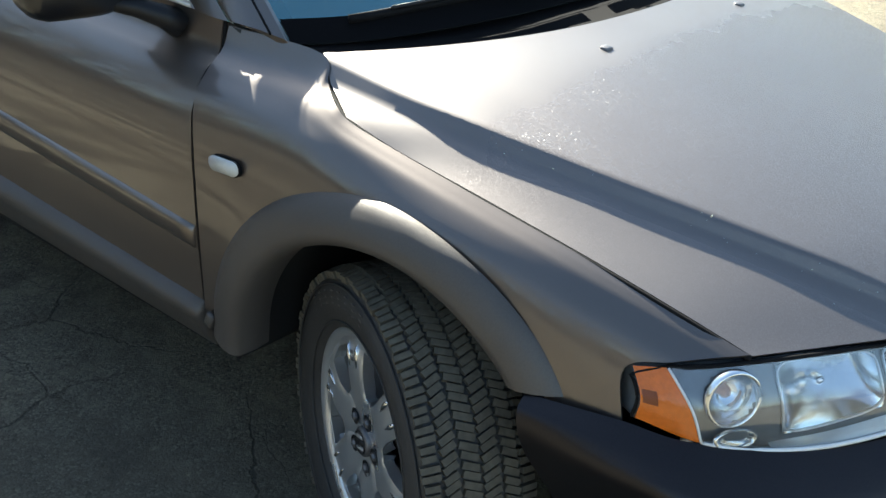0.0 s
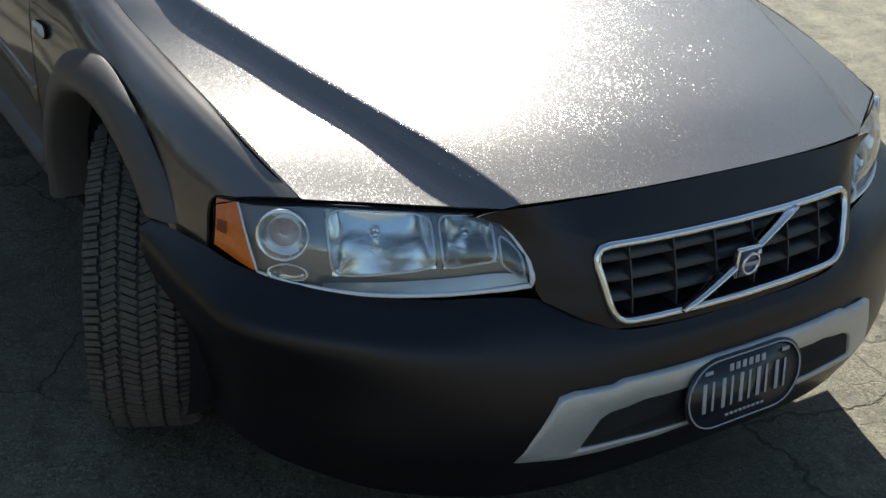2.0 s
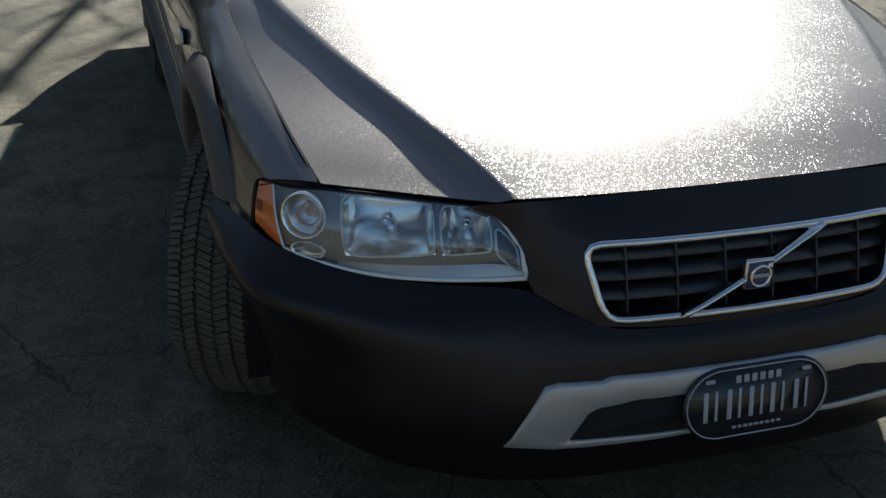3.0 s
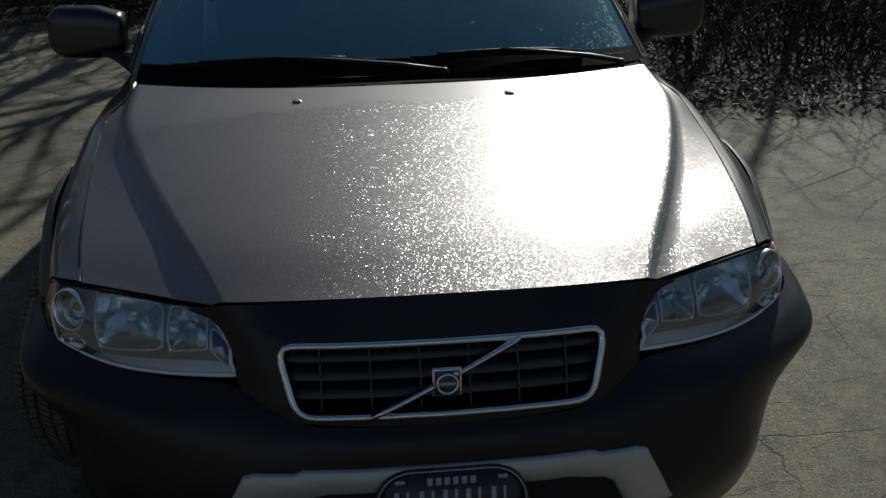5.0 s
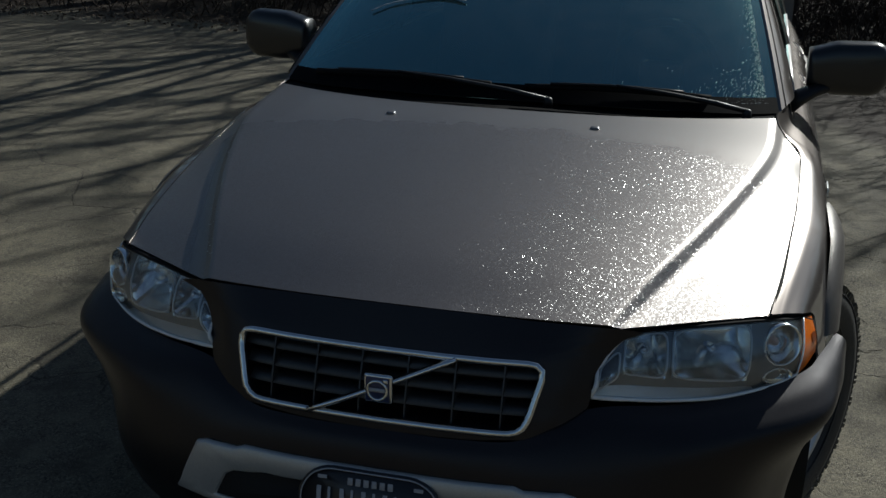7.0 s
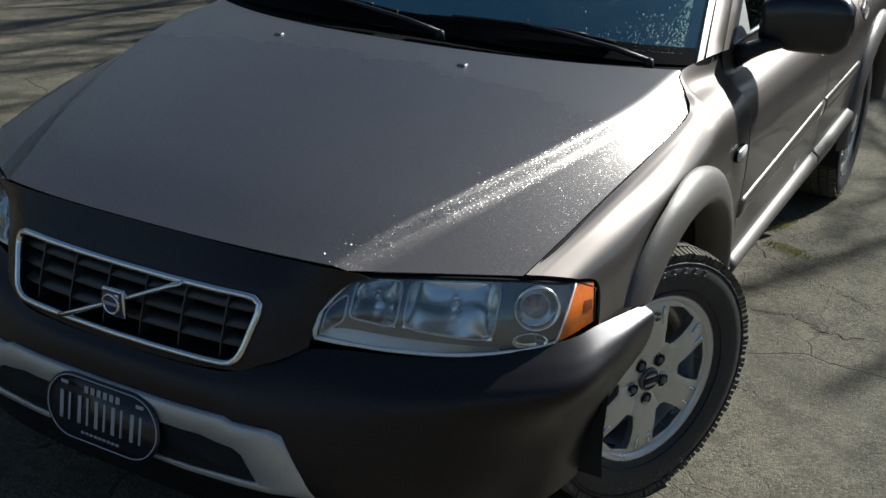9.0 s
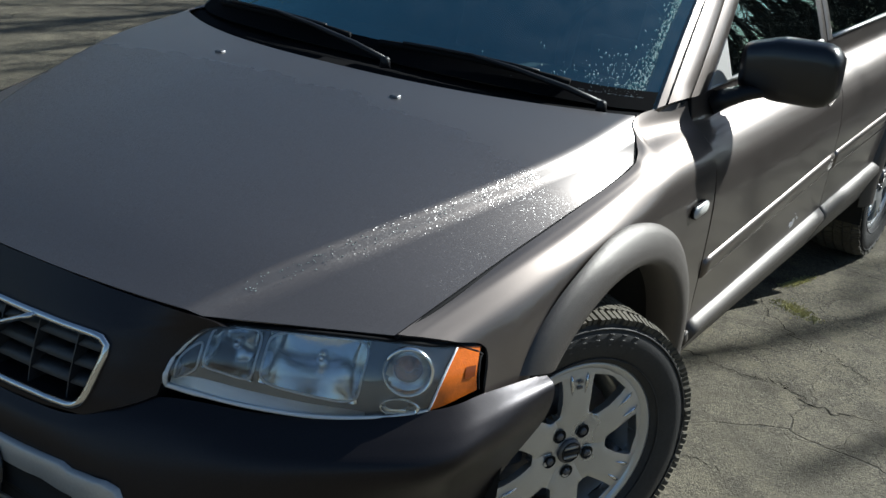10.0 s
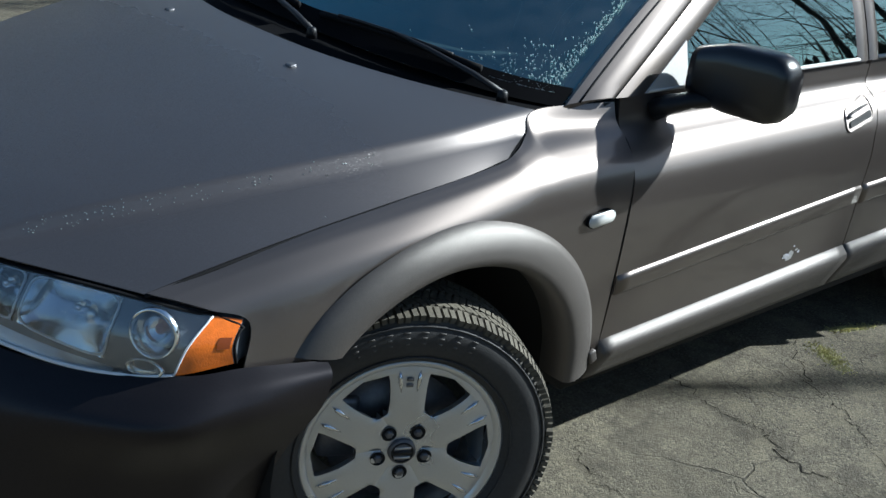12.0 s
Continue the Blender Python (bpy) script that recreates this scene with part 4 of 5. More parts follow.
for pivot, xa, xb in (((0.125, 0.235, 1.052), -0.06, -0.64), ((0.663, 0.378, 1.030), 0.56, 0.04)):
    p = Vector(pivot)
    blade = [on_screen(xa + (xb - xa) * k / 14, 0.048 + 0.012 * math.sin(k / 14 * math.pi), 0.010) for k in range(15)]
    m = blade[7] + Vector((0, -0.008, 0.012))
    wiper = part("wiper", tube([p, p.lerp(m, 0.25) + Vector((0, 0, 0.006)), p.lerp(m, 0.65) + Vector((0, 0, 0.006)), m], [0.010, 0.011, 0.009, 0.006], 8, flat=0.7), black, car, "black wiper arm and blade")
    part("pivot_cap", tube([p + Vector((0, 0, -0.02)), p + Vector((0, 0, 0.002)), p + Vector((0, 0, 0.007))], [0.014, 0.012, 0.007], 12), black, wiper)
    part("blade", tube(blade, 0.0070, 6, flat=1.4), seal, wiper)
    part("blade_spine", tube([b + Vector((0, -0.006, 0.010)) for b in blade[2:13]], 0.0048, 6), black, wiper)
for x in (-0.281, 0.281):
    nz = part("washer_nozzle", box(0.024, 0.020, 0.012, (0, 0, 0), 0.0045, 3), dull_metal, hood, "small grey washer jet", m=pose(x, 0.070, 1.016, 8))

# door mirrors
def door_mirror(s):
    rows = []
    for i in range(13):
        f = i / 12
        x = 0.832 + 0.236 * f
        tall = 0.083 * (1 - (max(0, f - 0.80) / 0.30) ** 2.6) * (0.72 + 0.28 * min(1, f / 0.35))
        mid = 1.088 + 0.004 * f
        ring = []
        for k in range(24):
            a = k * math.tau / 24
            ca, sa = math.cos(a), math.sin(a)
            ring.append(Vector((s * x, 0.87 + 0.02 * f + 0.058 * math.copysign(abs(ca) ** 0.62, ca) * (1 - 0.35 * f ** 4), mid + tall * math.copysign(abs(sa) ** 0.58, sa))))
        ring.append(ring[0])
        rows.append(ring)
    end = sum((p for p in rows[-1][:-1]), Vector()) / 24
    rows.append([rows[-1][k].lerp(end + Vector((s * 0.006, 0, 0)), 0.5) for k in range(25)])
    rows.append([end + Vector((s * 0.008, 0, 0))] * 25)
    start = sum((p for p in rows[0][:-1]), Vector()) / 24
    rows.insert(0, [start] * 25)
    bm = sheet(rows, flip=s < 0)
    bmesh.ops.remove_doubles(bm, verts=bm.verts, dist=1e-5)
    housing = part("door_mirror", bm, mirror_black, front_doors[0 if s > 0 else 1], "black door mirror on a stalk")
    stalk = tube([(s * 0.785, 0.775, 0.985), (s * 0.815, 0.79, 1.005), (s * 0.855, 0.825, 1.022), (s * 0.91, 0.855, 1.035)], [0.042, 0.036, 0.030, 0.022], 10, flat=0.7)
    part("mirror_stalk", stalk, black, housing)
    glass_rows = [[Vector((s * (0.868 + 0.165 * u), 0.935, 1.03 + 0.115 * v)) for v in (0, 0.5, 1)] for u in (0, 0.5, 1)]
    part("mirror_glass", sheet(glass_rows, flip=s < 0), chrome, housing, thick=0.003)


for s in (1, -1):
    door_mirror(s)

# cabin contents, dim behind the glass
dash = [[Vector((x, y, z)) for y, z in ((0.36, 0.985), (0.60, 1.000), (0.82, 0.985), (0.95, 0.93), (0.98, 0.80), (1.0, 0.55))] for x in [-0.70 + 0.14 * k for k in range(11)]]
part("dashboard", sheet(dash), interior, car, "dark dashboard", thick=0.02)
ringp = [Vector((0.37 + 0.185 * math.cos(k * math.tau / 32), 1.06 + 0.07 * math.sin(k * math.tau / 32), 1.00 + 0.170 * math.sin(k * math.tau / 32))) for k in range(32)]
wheel_s = part("steering_wheel", tube(ringp, 0.015, 8, True), interior, car, "dark steering wheel")
part("wheel_hub", box(0.15, 0.06, 0.12, (0.37, 1.05, 0.99), 0.02), interior, wheel_s)
for x in (0.37, -0.37):
    seat = part("front_seat", box(0.50, 0.52, 0.16, (x, 1.45, 0.60), 0.05, 3), interior, car, "dark front seat")
    part("seat_back", box(0.48, 0.14, 0.62, (0, 0, 0.31), 0.05, 3), interior, seat, m=pose(x, 1.68, 0.62, -18))
    part("head_rest", box(0.26, 0.10, 0.18, (0, 0, 0), 0.045, 3), interior, seat, m=pose(x, 1.90, 1.30, -18))
part("rear_bench", box(1.30, 0.20, 0.65, (0, 2.60, 0.90), 0.06, 3), interior, car, "dark rear bench")
part("cabin_floor", box(1.55, 3.0, 0.05, (0, 2.1, 0.45)), interior, car)
part("door_lining", box(0.03, 2.6, 0.55, (0.76, 1.9, 0.74)), interior, car)
part("door_lining", box(0.03, 2.6, 0.55, (-0.76, 1.9, 0.74)), interior, car)
part("inner_mirror", box(0.24, 0.03, 0.07, (0, 1.10, 1.36), 0.012), black, car)
part("headlining", box(1.08, 2.0, 0.02, (0, 2.35, 1.455)), interior, car)


# marker writing on the windscreen
for pts in (((-0.58, 0.440), (-0.518, 0.450), (-0.42, 0.458), (-0.302, 0.450), (-0.225, 0.422)), ((-0.54, 0.350), (-0.477, 0.395), (-0.39, 0.425), (-0.31, 0.438), (-0.225, 0.421))):
    part("marker_stroke", tube([on_screen(*cr([(a, b, 0) for a, b in pts], k / 16).to_2d()) for k in range(17)], 0.0040, 5, flat=0.5), white_marker, windshield, "pale marker underline")
for word, x0, step, base, size, tints in (("RARE", -0.625, 0.053, 0.510, 0.082, "pppp"), ("COLORS", -0.378, 0.043, 0.533, 0.072, "wwppww")):
    for k, ch in enumerate(word):
        cu = bpy.data.curves.new("letter", "FONT")
        cu.body, cu.size, cu.extrude = ch, size, 0.001
        tmp = bpy.data.objects.new("letter", cu)
        me = tmp.to_mesh().copy()
        bpy.data.objects.remove(tmp)
        bm = bmesh.new()
        bm.from_mesh(me)
        x = x0 + k * step
        a, b, c = on_screen(x, base), on_screen(x + 0.05, base), on_screen(x, base + 0.07)
        ex, ey = (b - a).normalized(), (c - a).normalized()
        mt = Matrix((ex, ey, ex.cross(ey))).transposed().to_4x4()
        mt.translation = a
        bm.transform(mt)
        part("letter", bm, pink_marker if tints[k] == "p" else white_marker, windshield, smooth=False)

# droplets near the windscreen's corner
rng = random.Random(5)
bm = bmesh.new()
for k in range(1450):
    if k < 1150:
        v = rng.random() ** 1.2
        x = 0.700 - 0.155 * v - abs(rng.gauss(0, 0.020))
    else:
        v = abs(rng.gauss(0.05, 0.07))
        x = 0.66 - abs(rng.gauss(0.05, 0.10))
    v = min(0.98, max(0.04, v))
    u = min(x / (0.752 - 0.172 * v), 1.0)
    low, top = cr(WS_LOW, u), cr(WS_TOP, u)
    p = low.lerp(top, v) + Vector((0, -0.02, 0.03)) * 4 * v * (1 - v) + Vector((0, -0.002, 0.002))
    bmesh.ops.create_icosphere(bm, subdivisions=1, radius=rng.uniform(0.0006, 0.0016 if k < 1150 else 0.0019), matrix=Matrix.Translation(p))
tagged(part("rain", bm, crystal, windshield, "clear water droplets"), kind="stuff")

# beads that gather along the bonnet's creases
bm = bmesh.new()
for k in range(150):
    f = rng.uniform(0.10, 0.72)
    side = 1 if rng.random() < 0.8 else -1
    a, b = cr(HOOD_U, f), cr(HOOD_L, f)
    p = a.lerp(b, min(1.0, max(0.0, rng.gauss(0.55, 0.3)))) if rng.random() < 0.85 else b.lerp(cr(HOOD_G, f), rng.random())
    bmesh.ops.create_icosphere(bm, subdivisions=1, radius=rng.uniform(0.0006, 0.0015), matrix=Matrix.Translation((side * p.x, p.y, p.z + 0.0008)) @ Matrix.Diagonal((1, 1, 0.6, 1)))
tagged(part("dew", bm, crystal, hood, "small water beads"), kind="stuff")


# ---- wheels ----
def make_wheel():
    w = thing("wheel", "silver six-spoke alloy wheel with chunky tyre", "wheel")
    part("tyre", lathe([(0.222, 0.088), (0.232, 0.098), (0.250, 0.106), (0.280, 0.112), (0.300, 0.110), (0.318, 0.100), (0.331, 0.088), (0.335, 0.06), (0.335, -0.06), (0.331, -0.088), (0.30, -0.110), (0.25, -0.106), (0.222, -0.088)], 72), rubber, w, "black all-terrain tyre")
    for r in (0.2385, 0.312):
        tyre_ring = [(0.103 if r < 0.3 else 0.1065, r * math.cos(k * math.tau / 72), r * math.sin(k * math.tau / 72)) for k in range(72)]
        part("sidewall_ring", tube(tyre_ring, 0.0025, 5, True), rubber, w)
    part("shoulder_band", lathe([(0.3165, 0.1022), (0.3245, 0.0955), (0.3315, 0.0887)], 72), grey_rubber, w, "dusty shoulder of the tyre")
    bm = bmesh.new()
    rnd = random.Random(3)
    corners = [(x, y, z) for x in (-0.5, 0.5) for y in (-0.5, 0.5) for z in (-0.5, 0.5)]
    quads = ((0, 1, 3, 2), (4, 6, 7, 5), (0, 4, 5, 1), (2, 3, 7, 6), (1, 5, 7, 3))
    for row, (off, wide, skew) in enumerate(((0.089, 0.030, 4), (0.056, 0.030, 24), (0.019, 0.034, -22), (-0.019, 0.034, 22), (-0.056, 0.030, -24), (-0.089, 0.030, -4))):
        n = 64
        for k in range(n):
            for half_block in (-1, 1):
                a = (k + 0.37 * row + 0.235 * half_block) * math.tau / n
                edge = abs(off) > 0.08
                bw = wide * ((1.12 if k % 2 else 0.86) if edge else rnd.uniform(0.92, 1.06))
                m = Matrix.Rotation(a, 4, "X") @ Matrix.Translation((off, 0, 0.3315 if edge else 0.3360)) @ pose(0, 0, 0, 0, math.copysign(15, off) if edge else 0, skew) @ Matrix.Diagonal((bw, 0.0112 if edge else 0.0128, 0.015, 1))
                vs = [bm.verts.new(m @ Vector(c)) for c in corners]
                for q in quads:
                    bm.faces.new([vs[c] for c in q])
    tagged(part("tread", bm, dusty, w, "dusty worn tread with sunlight in its colour", smooth=False), kind="stuff")
    # plain raised shapes in place of the sidewall's lettering
    for c in (92, 272):
        for k in range(8):
            a = radians(c + 24 - k * 7.2)
            for dz, w2, h2 in ((0.0, 0.012, 0.005), (0.013, 0.014, 0.004), (-0.012, 0.009, 0.004)):
                part("sidewall_shape", box(0.0022, w2, h2, bevel=0.0008, seg=1), letter_rubber, w, m=Matrix.Rotation(a - math.pi / 2, 4, "X") @ Matrix.Translation((0.1108, 0, 0.287 + dz)) @ pose(0, 0, 0, 0, 12, 0))
    rim = part("rim", lathe([(0.198, 0.072), (0.208, 0.084), (0.218, 0.092), (0.224, 0.090), (0.224, 0.080), (0.205, 0.060), (0.190, 0.040), (0.184, -0.02), (0.190, -0.085), (0.223, -0.09)], 72), alloy, w, "silver alloy rim")
    # six broad spokes: each sector runs from one opening's edge to the next
    RS = [0.030, 0.055, 0.084, 0.1000, 0.1025, 0.115, 0.135, 0.158, 0.180, 0.1925, 0.1965, 0.206]
    HALF = [30, 30, 30, 30, 23.0, 19.5, 16.4, 14.4, 13.4, 13.6, 30, 30]
    for sct in range(6):
        rows = []
        for r, hw in zip(RS, HALF):
            row = []
            for k in range(13):
                a = radians(90 + sct * 60 + hw * (k / 6 - 1))
                x = lerp_table([(0.04, 0.082), (0.07, 0.082), (0.09, 0.088), (0.14, 0.092), (0.19, 0.086), (0.206, 0.082)], r)
                x -= 0.004 * abs(k / 6 - 1) ** 4
                row.append(Vector((x, r * math.cos(a), r * math.sin(a))))
            rows.append(row)
        spoke = part("spoke", sheet(rows), alloy, rim, thick=0.028, out=(1, 0, 0))
        for sd in (-1, 1):
            a0 = radians(90 + sct * 60 + sd * 6.5)
            d = Vector((0, math.cos(a0), math.sin(a0)))
            bm = tube([d * 0.150 + Vector((0.0905, 0, 0)), d * 0.172 + Vector((0.0885, 0, 0)), d * 0.185 + Vector((0.0870, 0, 0)), d * 0.198 + Vector((0.0835, 0, 0))], [0.0010, 0.0052, 0.0056, 0.0015], 6)
            part("spoke_facet", bm, chrome, rim)
    for z in (0.166, 0.180):
        part("spoke_mark", box(0.002, 0.015, 0.008, (0.0915, 0, z), 0.0006, 1), dull_metal, rim)
    part("hub_face", lathe([(0.001, 0.080), (0.045, 0.081)], 36), alloy, rim)
    cap = part("centre_cap", lathe([(0.0005, 0.091), (0.026, 0.091), (0.030, 0.088), (0.031, 0.080)], 32), dull_metal, rim, "dark centre cap with a pale bar")
    part("cap_ring", tube([(0.0915, 0.023 * math.cos(k * math.tau / 28), 0.023 * math.sin(k * math.tau / 28)) for k in range(28)], 0.0022, 5, True), black, cap)
    for z in (-0.012, 0.012):
        part("cap_bar", box(0.003, 0.036, 0.005, (0.092, 0, z)), silver, cap)
    part("cap_bar", box(0.003, 0.042, 0.010, (0.0922, 0, 0)), black, cap)
    for k in range(5):
        a = radians(-90 + 72 * k)
        p = Vector((0, 0.054 * math.cos(a), 0.054 * math.sin(a)))
        well = part("bolt_well", lathe([(0.0165, 0.0855), (0.0160, 0.0840), (0.012, 0.0830), (0.0005, 0.0830)], 20), void, rim, m=Matrix.Translation(p))
        part("wheel_bolt", lathe([(0.0005, 0.0905), (0.006, 0.0905), (0.0095, 0.087), (0.0100, 0.080)], 6), dull_metal, well, smooth=False, m=Matrix.Translation(p))
    part("brake_disc", lathe([(0.06, 0.02), (0.155, 0.02), (0.155, 0.0), (0.06, 0.0)], 48), dull_metal, rim, "dull brake disc")
    part("brake_caliper", box(0.07, 0.09, 0.15, (0.0, -0.13, 0.03), 0.015), dull_metal, rim)
    return w


STEER = -26
AXLE = 0.066
wheel = make_wheel()
PIVOT = 0.742
wheel.matrix_world = pose(PIVOT, AXLE, 0.335, 0, 0, STEER) @ pose(0.063, 0, 0, 0)
right = copy_thing(wheel, pose(-PIVOT - 0.006, AXLE, 0.335, 0, 0, STEER + 2 + 180) @ pose(0.063, 0, 0, 20))
rear_l = copy_thing(wheel, pose(0.765, REAR_AXLE, 0.335, 15))
rear_r = copy_thing(wheel, pose(-0.765, REAR_AXLE, 0.335, 40, 0, 180))
for ob in (wheel, right, rear_l, rear_r):
    tagged(ob, group="wheels of the car")

# ---- ground ----
def ground_material():
    m = bpy.data.materials.new("weathered_asphalt_and_leaf_litter")
    m.use_nodes = True
    n, l = m.node_tree.nodes, m.node_tree.links
    b = n["Principled BSDF"]
    co = n.new("ShaderNodeTexCoord")

    def noise_tex(scale, detail=5, rough=0.55):
        t = n.new("ShaderNodeTexNoise")
        t.inputs["Scale"].default_value, t.inputs["Detail"].default_value, t.inputs["Roughness"].default_value = scale, detail, rough
        l.new(co.outputs["Object"], t.inputs["Vector"])
        return t

    def maths(op, a, c, clamp=False):
        k = n.new("ShaderNodeMath")
        k.operation, k.use_clamp = op, clamp
        for i, v in enumerate((a, c)):
            if isinstance(v, (int, float)):
                k.inputs[i].default_value = v
            elif v is not None:
                l.new(v, k.inputs[i])
        return k.outputs[0]

    def remap(v, a, c, lo=0.0, hi=1.0):
        k = n.new("ShaderNodeMapRange")
        for i, q in enumerate((a, c, lo, hi)):
            k.inputs[i + 1].default_value = q
        l.new(v, k.inputs[0])
        return k.outputs[0]

    def blend(f, a, c):
        k = n.new("ShaderNodeMix")
        k.data_type = "RGBA"
        l.new(f, k.inputs[0])
        for i, v in ((6, a), (7, c)):
            if isinstance(v, tuple):
                k.inputs[i].default_value = (*v, 1)
            else:
                l.new(v, k.inputs[i])
        return k.outputs[2]

    fine, mid, big = noise_tex(300, 4, 0.75), noise_tex(9, 6, 0.65), noise_tex(0.9, 5, 0.6)
    stone = n.new("ShaderNodeTexVoronoi")
    stone.inputs["Scale"].default_value = 170
    l.new(co.outputs["Object"], stone.inputs["Vector"])
    cell = n.new("ShaderNodeSeparateColor")
    l.new(stone.outputs["Color"], cell.inputs[0])
    base = blend(remap(fine.outputs["Fac"], 0.32, 0.68), (0.048, 0.041, 0.030), (0.206, 0.183, 0.132))
    base = blend(remap(cell.outputs[0], 0.55, 1.0, 0.0, 0.75), base, (0.272, 0.244, 0.178))
    base = blend(remap(cell.outputs[1], 0.62, 1.0, 0.0, 0.85), base, (0.041, 0.037, 0.030))
    base = blend(remap(mid.outputs["Fac"], 0.46, 0.72, 0.0, 0.8), base, (0.206, 0.179, 0.124))
    base = blend(remap(noise_tex(4.3, 6, 0.7).outputs["Fac"], 0.50, 0.66, 0.0, 0.8), base, (0.056, 0.049, 0.038))
    base = blend(remap(big.outputs["Fac"], 0.44, 0.66, 0.0, 0.65), base, (0.076, 0.068, 0.052))
    base = blend(remap(noise_tex(38, 5, 0.8).outputs["Fac"], 0.56, 0.70, 0.0, 0.7), base, (0.247, 0.217, 0.149))
    base = blend(remap(stone.outputs["Distance"], 0.10, 0.20, 0.35, 0.0), base, (0.281, 0.260, 0.211))
    # wandering cracks
    warp = noise_tex(1.7, 6, 0.62)
    mixv = n.new("ShaderNodeMix")
    mixv.data_type = "VECTOR"
    mixv.inputs[0].default_value = 0.22
    l.new(co.outputs["Object"], mixv.inputs[4])
    l.new(warp.outputs["Color"], mixv.inputs[5])
    crack = n.new("ShaderNodeTexVoronoi")
    crack.feature = "DISTANCE_TO_EDGE"
    crack.inputs["Scale"].default_value = 1.9
    l.new(mixv.outputs[1], crack.inputs["Vector"])
    line = remap(crack.outputs["Distance"], 0.002, 0.008, 0.75, 0.0)
    some = remap(noise_tex(0.8, 2).outputs["Fac"], 0.44, 0.58)
    line = maths("MULTIPLY", line, some)
    web = n.new("ShaderNodeTexVoronoi")
    web.feature = "DISTANCE_TO_EDGE"
    web.inputs["Scale"].default_value = 6.5
    l.new(mixv.outputs[1], web.inputs["Vector"])
    hair = maths("MULTIPLY", remap(web.outputs["Distance"], 0.004, 0.016, 0.40, 0.0), remap(noise_tex(1.5, 4).outputs["Fac"], 0.48, 0.60))
    line = maths("MAXIMUM", line, hair)
    base = blend(line, base, (0.029, 0.026, 0.022))
    # leaf litter beyond the paved edge
    sep = n.new("ShaderNodeSeparateXYZ")
    l.new(co.outputs["Object"], sep.inputs[0])
    edge_y = remap(sep.outputs["X"], -1.0, 2.4, 8.1, 3.4)
    edge_n = maths("MULTIPLY", maths("SUBTRACT", noise_tex(1.1, 4).outputs["Fac"], 0.5), 2.2)
    far = maths("ADD", maths("SUBTRACT", sep.outputs["Y"], edge_y), edge_n)
    litter = remap(far, -0.15, 0.35)
    leaf = noise_tex(26, 6, 0.7)
    brown = blend(remap(leaf.outputs["Fac"], 0.35, 0.68), (0.012, 0.008, 0.005), (0.050, 0.033, 0.021))
    base = blend(litter, base, brown)
    l.new(base, b.inputs["Base Color"])
    b.inputs["Roughness"].default_value = 0.85
    b.inputs["Specular IOR Level"].default_value = 0.3
    h = maths("ADD", maths("MULTIPLY", fine.outputs["Fac"], 0.6), maths("MULTIPLY", stone.outputs["Distance"], -0.5))
    h = maths("SUBTRACT", h, maths("MULTIPLY", line, 1.5))
    bn = n.new("ShaderNodeBump")
    bn.inputs["Strength"].default_value, bn.inputs["Distance"].default_value = 0.8, 0.004
    l.new(h, bn.inputs["Height"])
    l.new(bn.outputs[0], b.inputs["Normal"])
    return m


ground_mat = ground_material()
ground_rows = []
axis = [-600, -150, -60, -30] + [-16 + 0.5 * k for k in range(65)] + [30, 60, 150, 600]
for x in axis:
    row = []
    for y in axis:
        z = 0.0
        d = max(0.0, math.hypot(x, y - 2) - 5.0)
        z += min(d * 0.03, 0.8) * (noise.noise(Vector((x * 0.13, y * 0.13, 2.0))) + 0.1) if abs(x) < 100 and abs(y) < 100 else 0.0
        row.append(Vector((x, y, z)))
    ground_rows.append(row)
ground = part("ground", sheet(ground_rows), ground_mat)
tagged(ground, "cracked weathered asphalt fading into brown leaf litter", "ground", kind="structure")

crack_mat = material("dark_crack_grit", (0.020, 0.018, 0.015), 0.95, 0.0, 0.0, 200, 0.35, 0.5, 400, spec=0.1)


def crack(seed, way, wide, wander=0.012):
    """A wandering open crack: a sunken dark gutter of uneven width along the way."""
    rd = random.Random(seed)
    n = 14 * (len(way) - 1)
    mid = [cr([(x, y, 0) for x, y in way], k / n) + Vector((rd.gauss(0, wander), rd.gauss(0, wander), 0)) for k in range(n + 1)]
    rows = []
    for k, p in enumerate(mid):
        d = (mid[min(k + 1, n)] - mid[max(k - 1, 0)]).normalized()
        side = Vector((-d.y, d.x, 0))
        w = 0.55 * wide * rd.uniform(0.15, 1.0) * min(1.0, (n - k) / 6, 0.25 + k / 6)
        rows.append([p - side * w + Vector((0, 0, 0.0015)), p + Vector((0, 0, 0.001)), p + side * w + Vector((0, 0, 0.0015))])
    return part("crack", sheet(rows), crack_mat, ground, out=(0, 0, 1))


for seed, way, wide in ((1, ((0.60, 1.36), (0.80, 1.30), (0.97, 1.33), (1.12, 1.26), (1.27, 1.29)), 0.0055), (2, ((0.66, 1.98), (0.88, 1.74), (1.08, 1.64), (1.30, 1.49), (1.62, 1.36)), 0.0045),
                        (3, ((1.27, 1.29), (1.55, 1.22), (1.9, 1.27), (2.5, 1.10)), 0.0040), (4, ((0.60, 2.62), (0.95, 2.50), (1.4, 2.56), (2.1, 2.38)), 0.0045),
                        (5, ((0.70, 0.84), (0.82, 0.72), (1.02, 0.70)), 0.003), (6, ((1.22, 2.42), (1.55, 2.10), (1.7, 1.7)), 0.003),
                        (7, ((1.1, -0.95), (1.7, -0.75), (2.6, -0.8), (3.6, -0.45)), 0.006), (8, ((1.3, 0.2), (2.2, 0.45), (3.3, 0.5), (4.5, 0.9)), 0.005)):
    crack(seed, way, wide)

